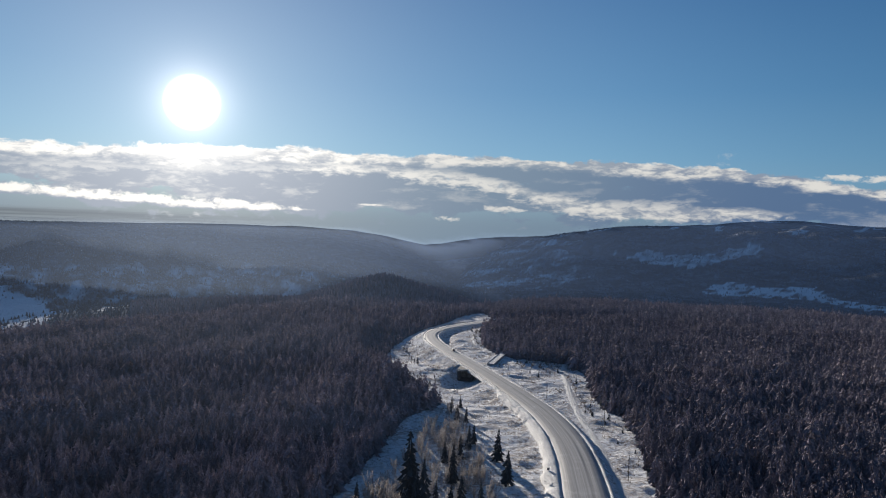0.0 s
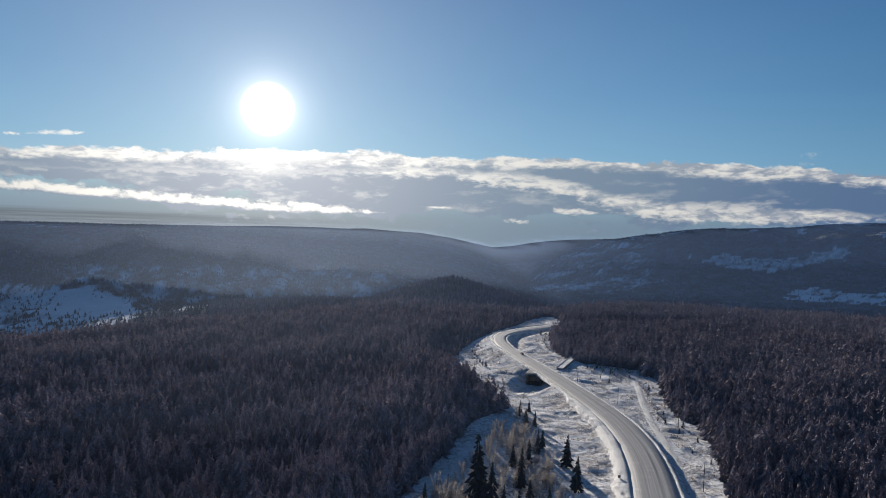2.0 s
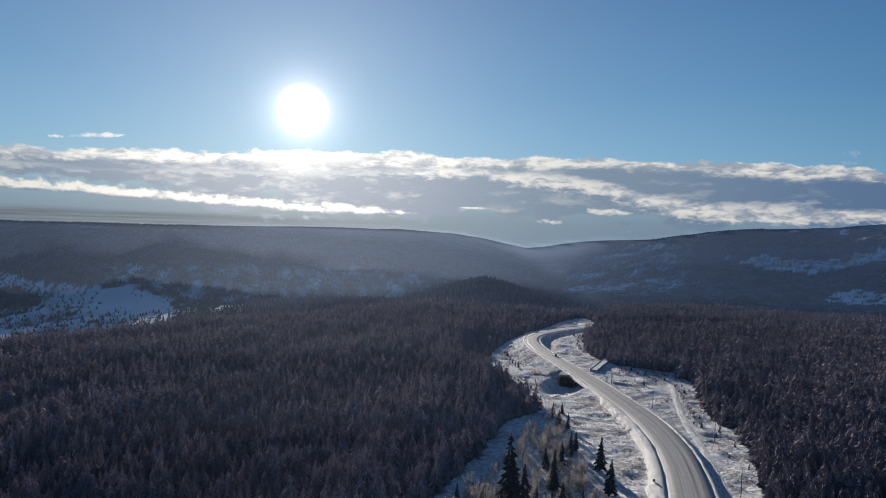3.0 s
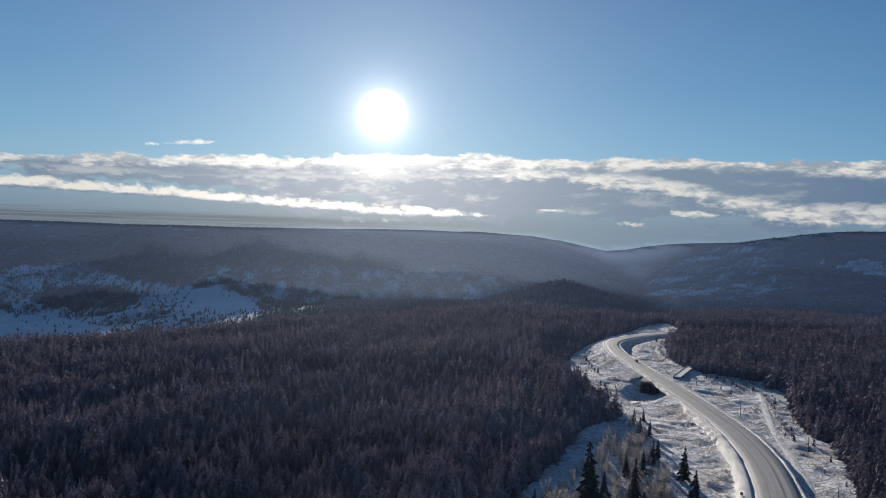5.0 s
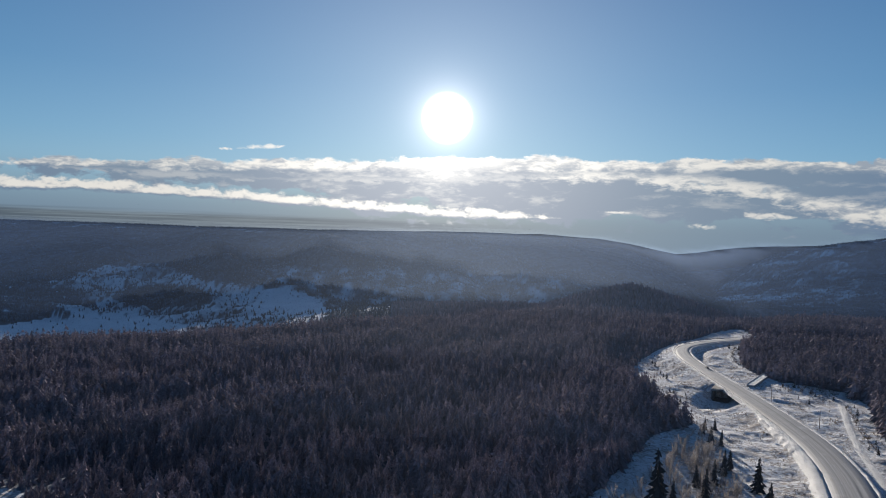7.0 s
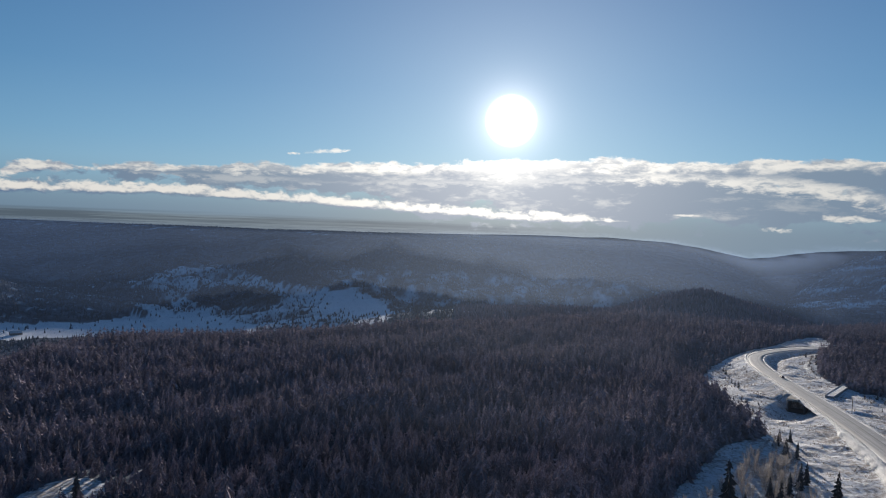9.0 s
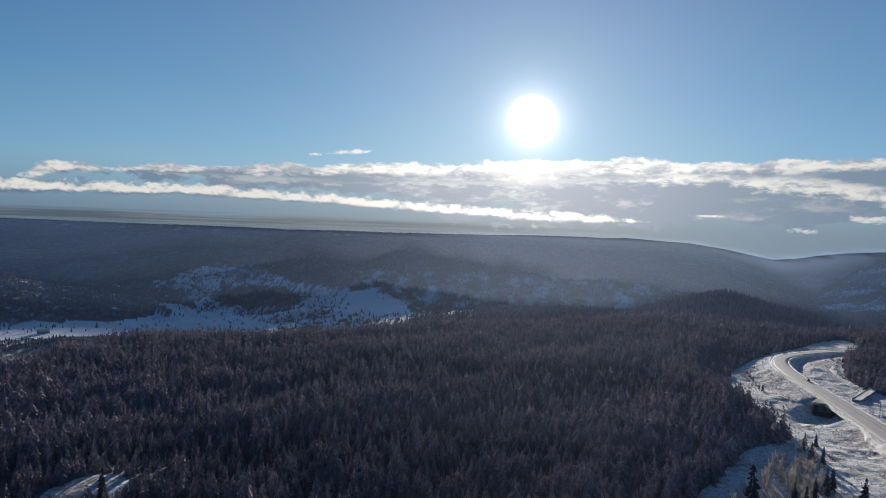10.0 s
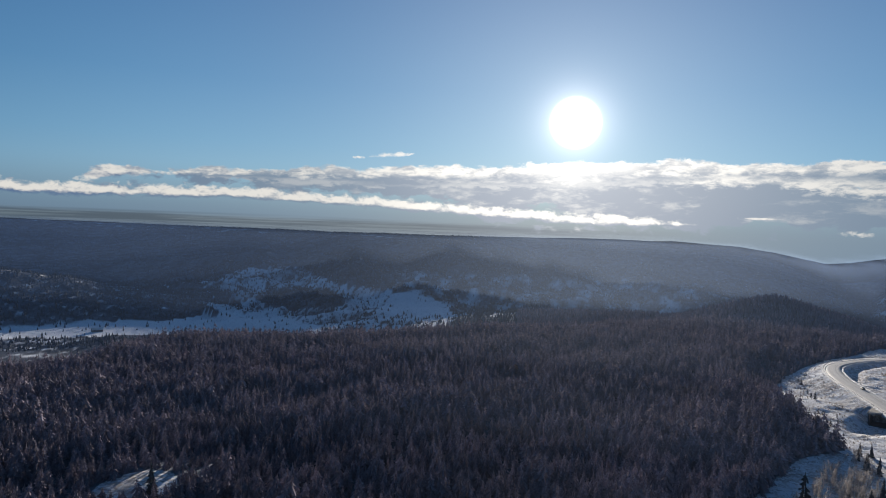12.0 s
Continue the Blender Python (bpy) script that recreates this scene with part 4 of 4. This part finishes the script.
def build_underpass():
    turn = math.atan2(-UNDER_WAY[0], UNDER_WAY[1])
    thing = new("underpass")
    thing.matrix_world = pose(UNDER_A[0], UNDER_A[1], 0, 0, 0, math.degrees(turn))
    skew = math.atan2(0.31, 0.951) - turn
    for side in (-1, 1):
        part("abutment", box(0.8, 16.5, 8.2, (5.0 * side, 0.6 - 1.6 * side, -4.9), 0, 0.05), SHADED_CONCRETE, thing)
    part("deck_slab", box(11.0, 13.5, 0.8, (0, 0.6, -0.78)), SHADED_CONCRETE, thing)
    part("fascia_beam", box(12.6, 0.6, 1.25, (0.2, -7.6, -0.62), skew, 0.04), CONCRETE, thing, "weathered concrete edge beam")
    # unseen wall added to close the far end and keep the opening dark
    part("added_end_wall", box(10.2, 0.5, 8.4, (0, 8.6, -5.0)), SHADED_CONCRETE, thing)
    part("floor", box(9.3, 15.5, 0.5, (0, 0.4, -8.45)), SHADE_FLOOR, thing, "floor slab coloured dark for the shade inside")
    tagged(thing, "concrete road underpass with a dark opening in the embankment", "underpass")


def build_guardrail():
    t = np.gradient(HIGHWAY[:, :2], axis=0)
    t /= np.linalg.norm(t, axis=1)[:, None]
    left = np.stack([-t[:, 1], t[:, 0]], 1)
    line = HIGHWAY[:, :2] + left * (HIGHWAY[:, 2:3] / 2 + 0.35)
    pick = [i for i in range(len(line)) if (line[i, 1] > 395 and HIGHWAY[i, 0] < 70)]
    p = line[pick]
    thing = new("guardrail")
    prof = [(0.0, 0.95), (0.09, 0.88), (0.02, 0.80), (0.09, 0.72), (0.0, 0.65)]
    v, f = [], []
    for k, i in enumerate(pick):
        for o, z in prof:
            v.append((*(line[i] - left[i] * o), z))
    m = len(prof)
    for k in range(len(pick) - 1):
        for j in range(m - 1):
            f.append((k * m + j, (k + 1) * m + j, (k + 1) * m + j + 1, k * m + j + 1))
    rail = new("rail", mesh_of("rail", np.array(v), np.array(f), STEEL))
    rail.parent = thing
    bm = box(0.15, 0.15, 1.1, (0, 0, 0.3))
    me = bpy.data.meshes.new("post")
    bm.to_mesh(me)
    bm.free()
    me.materials.append(POLEWOOD)
    for k in range(0, len(pick), 2):
        q = new("post", me)
        q.parent = thing
        q.location = (*(p[k] + left[pick[k]] * 0.12), 0.05)
    tagged(thing, "steel guardrail on wooden posts along the outer curve", "guardrail")


def build_poles():
    for x, y, tall in ((79.5, 281, 11.0), (87, 356, 10.5), (66, 414, 10), (47.5, 466, 9.5)):
        thing = new("utility_pole")
        thing.location = (x, y, float(height(x, y)[0]))
        part("pole", rod(0.17, 0.11, tall + 0.6, (0, 0, tall / 2 - 0.3)), POLEWOOD, thing)
        arm = part("crossarm", box(2.2, 0.12, 0.14, (0, 0.12, tall - 0.6)), POLEWOOD, thing)
        for dx in (-0.95, 0.0, 0.95):
            part("insulator", rod(0.06, 0.04, 0.22, (dx, 0.12, tall - 0.42), sides=8), CONCRETE, arm)
        tagged(thing, "tall wooden utility pole standing in snow", "utility pole", "utility poles")


def build_signs():
    for x, y in ((47.2, 284.0), (38.4, 386.5)):
        thing = new("road_sign")
        thing.location = (x, y, float(height(x, y)[0]))
        part("post", box(0.1, 0.1, 2.6, (0, 0, 1.2)), POLEWOOD, thing)
        part("panel", box(1.1, 0.06, 1.1, (0, -0.09, 2.3), 0, 0.015), STEEL, thing, "grey back of the sign panel")
        tagged(thing, "square road sign seen from behind beside the highway", "road sign", "road signs")


def build_car(x, y, turn):
    thing = new("car")
    thing.matrix_world = pose(x, y, 0.22, 0, 0, turn)
    bm = box(1.85, 4.5, 0.62, (0, 0, 0.62), 0, 0.12)
    part("body", bm, CARPAINT, thing)
    bm = box(1.6, 2.5, 0.55, (0, -0.2, 1.2), 0, 0.0)
    for v in bm.verts:
        if v.co.z > 1.3:
            v.co.x *= 0.84
            v.co.y = -0.2 + (v.co.y + 0.2) * 0.72
    part("cabin", bm, GLASS, thing, "dark glass cabin")
    part("roof", box(1.3, 1.7, 0.05, (0, -0.2, 1.49), 0, 0.015), CARPAINT, thing)
    for sx in (-1, 1):
        for sy in (-1, 1):
            wheel = part("wheel", rod(0.33, 0.33, 0.22, (0.83 * sx, 1.35 * sy, 0.33), (0, math.pi / 2, 0), 16), RUBBER, thing)
            part("rim", rod(0.2, 0.2, 0.02, (0.945 * sx, 1.35 * sy, 0.33), (0, math.pi / 2, 0), 12), STEEL, wheel)
        part("tail_light", box(0.3, 0.05, 0.14, (0.68 * sx, -2.25, 0.75)), LAMPRED, thing)
        part("headlight", box(0.34, 0.05, 0.14, (0.65 * sx, 2.25, 0.7)), STEEL, thing)
    tagged(thing, "small dark car on the snowy highway", "car")


def gable_house(name, x, y, z, wide, deep, eaves, ridge, turn, label, category):
    thing = new(name)
    thing.matrix_world = pose(x, y, z, 0, 0, turn)
    bm = bmesh.new()
    w, d = wide / 2, deep / 2
    pts = [(-w, -d, -0.5), (w, -d, -0.5), (w, d, -0.5), (-w, d, -0.5), (-w, -d, eaves), (w, -d, eaves), (w, d, eaves), (-w, d, eaves), (-w, 0, ridge), (w, 0, ridge)]
    vs = [bm.verts.new(p) for p in pts]
    for q in ((0, 1, 5, 4), (2, 3, 7, 6), (1, 2, 6, 9, 5), (3, 0, 4, 8, 7), (3, 2, 1, 0)):
        bm.faces.new([vs[i] for i in q])
    part("wall", bm, WALLPAINT, thing)
    slope = math.atan2(ridge - eaves, d)
    for side in (-1, 1):
        bm = bmesh.new()
        bmesh.ops.create_cube(bm, size=1.0, matrix=Matrix.LocRotScale((0, side * (d + 0.4) / 2, (eaves + ridge) / 2 + 0.05), Euler((-side * slope, 0, 0)), (wide + 0.8, math.hypot(d, ridge - eaves) + 0.7, 0.3)))
        part("roof", bm, SNOW, thing, "snow-covered roof")
    part("door", box(1.0, 0.08, 2.0, (0, -d - 0.03, 1.0)), POLEWOOD, thing)
    for k in range(2):
        part("window", box(1.1, 0.06, 1.0, (w * (0.55 - 1.1 * k), -d - 0.03, eaves * 0.55)), GLASS, thing)
    tagged(thing, label, category)


def build_ramp():
    """The straight, walled strip that leaves the highway by the underpass."""
    a, b = Vector((38.5, 503.0, -0.1)), Vector((55.5, 561.0, 0.5))
    way = b - a
    thing = new("access_ramp")
    thing.matrix_world = pose(*((a + b) / 2), 0, 0, math.degrees(math.atan2(-way.x, way.y)))
    n = way.length
    part("deck", box(5.2, n, 5.0, (0, 0, -2.4), 0, 0.1), CONCRETE, thing)
    part("snow_cover", box(4.4, n - 0.4, 0.24, (0, 0, 0.21), 0, 0.08), SNOW, thing, "thick snow on the deck")
    for side in (-1, 1):
        part("parapet", box(0.26, n - 0.6, 0.55, (2.45 * side, 0, 0.33), 0, 0.05), CONCRETE, thing)
    part("gate", box(4.2, 0.25, 1.6, (0, n / 2 - 0.6, 1.1), 0, 0.03), POLEWOOD, thing, "dark closed gate")
    tagged(thing, "narrow concrete ramp with parapets under snow", "ramp")


def build_under_lane():
    s = np.linspace(-58, -12, 36)
    line = UNDER_A + s[:, None] * UNDER_WAY
    us = np.array([0, 0.15, 0.5, 0.85, 1.0])
    offs = np.tile((us * 2 - 1) * 2.4, (len(s), 1))
    up = height(line[:, 0], line[:, 1])[:, None] + np.array([-0.4, 0.22, 0.12, 0.22, -0.4])
    tagged(new("underpass_lane", strip(line, offs, up, us, "underpass_lane", SNOW)), "narrow snowy lane leading into the underpass", "road", kind="structure")


build_under_lane()
build_ramp()
build_underpass()
build_guardrail()
build_poles()
build_signs()
build_car(12.0, 550, 17)
gable_house("shed", 101, 405, float(height(101, 405)[0]), 4.2, 3.0, 2.0, 2.8, 12, "small wooden shed with a snowy roof beside the forest", "shed")
for a, r, wide, deep, turn in ((56.6, 1385, 18, 8, 70),):
    px, py = -math.sin(radians(a)) * r, math.cos(radians(a)) * r
    gable_house("farm_building", px, py, float(height(px, py)[0]), wide, deep, 4.0, 7.0, turn, "distant farm building with a snowy roof on valley fields", "building")


# ---- translucent sheets added for mist, aerial haze and sun glare ----
def build_haze_sheets():
    m = bpy.data.materials.new("haze_veil")
    m.use_nodes = True
    net = Net(m.node_tree)
    net.tree.nodes.clear()
    out = net.node("ShaderNodeOutputMaterial")
    clear, veil, mixer = net.node("ShaderNodeBsdfTransparent"), net.node("ShaderNodeBsdfTranslucent"), net.node("ShaderNodeMixShader")
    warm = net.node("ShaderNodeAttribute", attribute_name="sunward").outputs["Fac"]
    # scattered sunlight put into the colour: whiter towards the sun, bluer away
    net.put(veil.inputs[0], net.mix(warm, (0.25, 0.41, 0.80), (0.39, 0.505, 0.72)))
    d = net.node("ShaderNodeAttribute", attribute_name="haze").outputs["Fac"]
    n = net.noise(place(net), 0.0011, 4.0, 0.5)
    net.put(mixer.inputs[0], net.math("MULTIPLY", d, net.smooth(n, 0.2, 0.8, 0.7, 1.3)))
    net.put(mixer.inputs[1], clear.outputs[0])
    net.put(mixer.inputs[2], veil.outputs[0])
    net.put(out.inputs[0], mixer.outputs[0])
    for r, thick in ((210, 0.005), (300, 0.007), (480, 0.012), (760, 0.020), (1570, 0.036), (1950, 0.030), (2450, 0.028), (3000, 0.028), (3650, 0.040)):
        az = np.linspace(-44, 76, 91)
        el = np.linspace(-27 if r < 600 else -13, 2.4, 44)
        A, E = np.meshgrid(az, el, indexing="ij")
        x, y = -np.sin(np.radians(A)) * r, np.cos(np.radians(A)) * r
        z = EYE + r * np.tan(np.radians(E))
        over = (z.ravel() - height(x.ravel(), y.ravel())).reshape(A.shape)
        # denser below the sun, in place of its veiling glare
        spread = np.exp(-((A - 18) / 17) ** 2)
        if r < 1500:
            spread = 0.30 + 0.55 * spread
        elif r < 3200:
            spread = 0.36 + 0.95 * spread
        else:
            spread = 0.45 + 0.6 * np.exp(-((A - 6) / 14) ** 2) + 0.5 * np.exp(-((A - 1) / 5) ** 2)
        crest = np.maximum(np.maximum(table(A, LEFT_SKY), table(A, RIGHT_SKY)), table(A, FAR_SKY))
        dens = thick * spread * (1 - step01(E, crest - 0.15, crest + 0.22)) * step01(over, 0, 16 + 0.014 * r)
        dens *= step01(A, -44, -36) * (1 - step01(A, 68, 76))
        ids = np.arange(A.size).reshape(A.shape)
        f = np.stack([ids[:-1, :-1], ids[1:, :-1], ids[1:, 1:], ids[:-1, 1:]], -1).reshape(-1, 4)
        me = mesh_of("haze_sheet", np.stack([x, y, z], -1).reshape(-1, 3), f, m, {"haze": dens.ravel(), "sunward": np.exp(-((A - SUN_AZ) / 27) ** 2).ravel()}, True)
        tagged(new("haze_sheet", me), "bluish sheet added for winter mist, aerial haze and sun glare", "mist", kind="stuff")


build_haze_sheets()
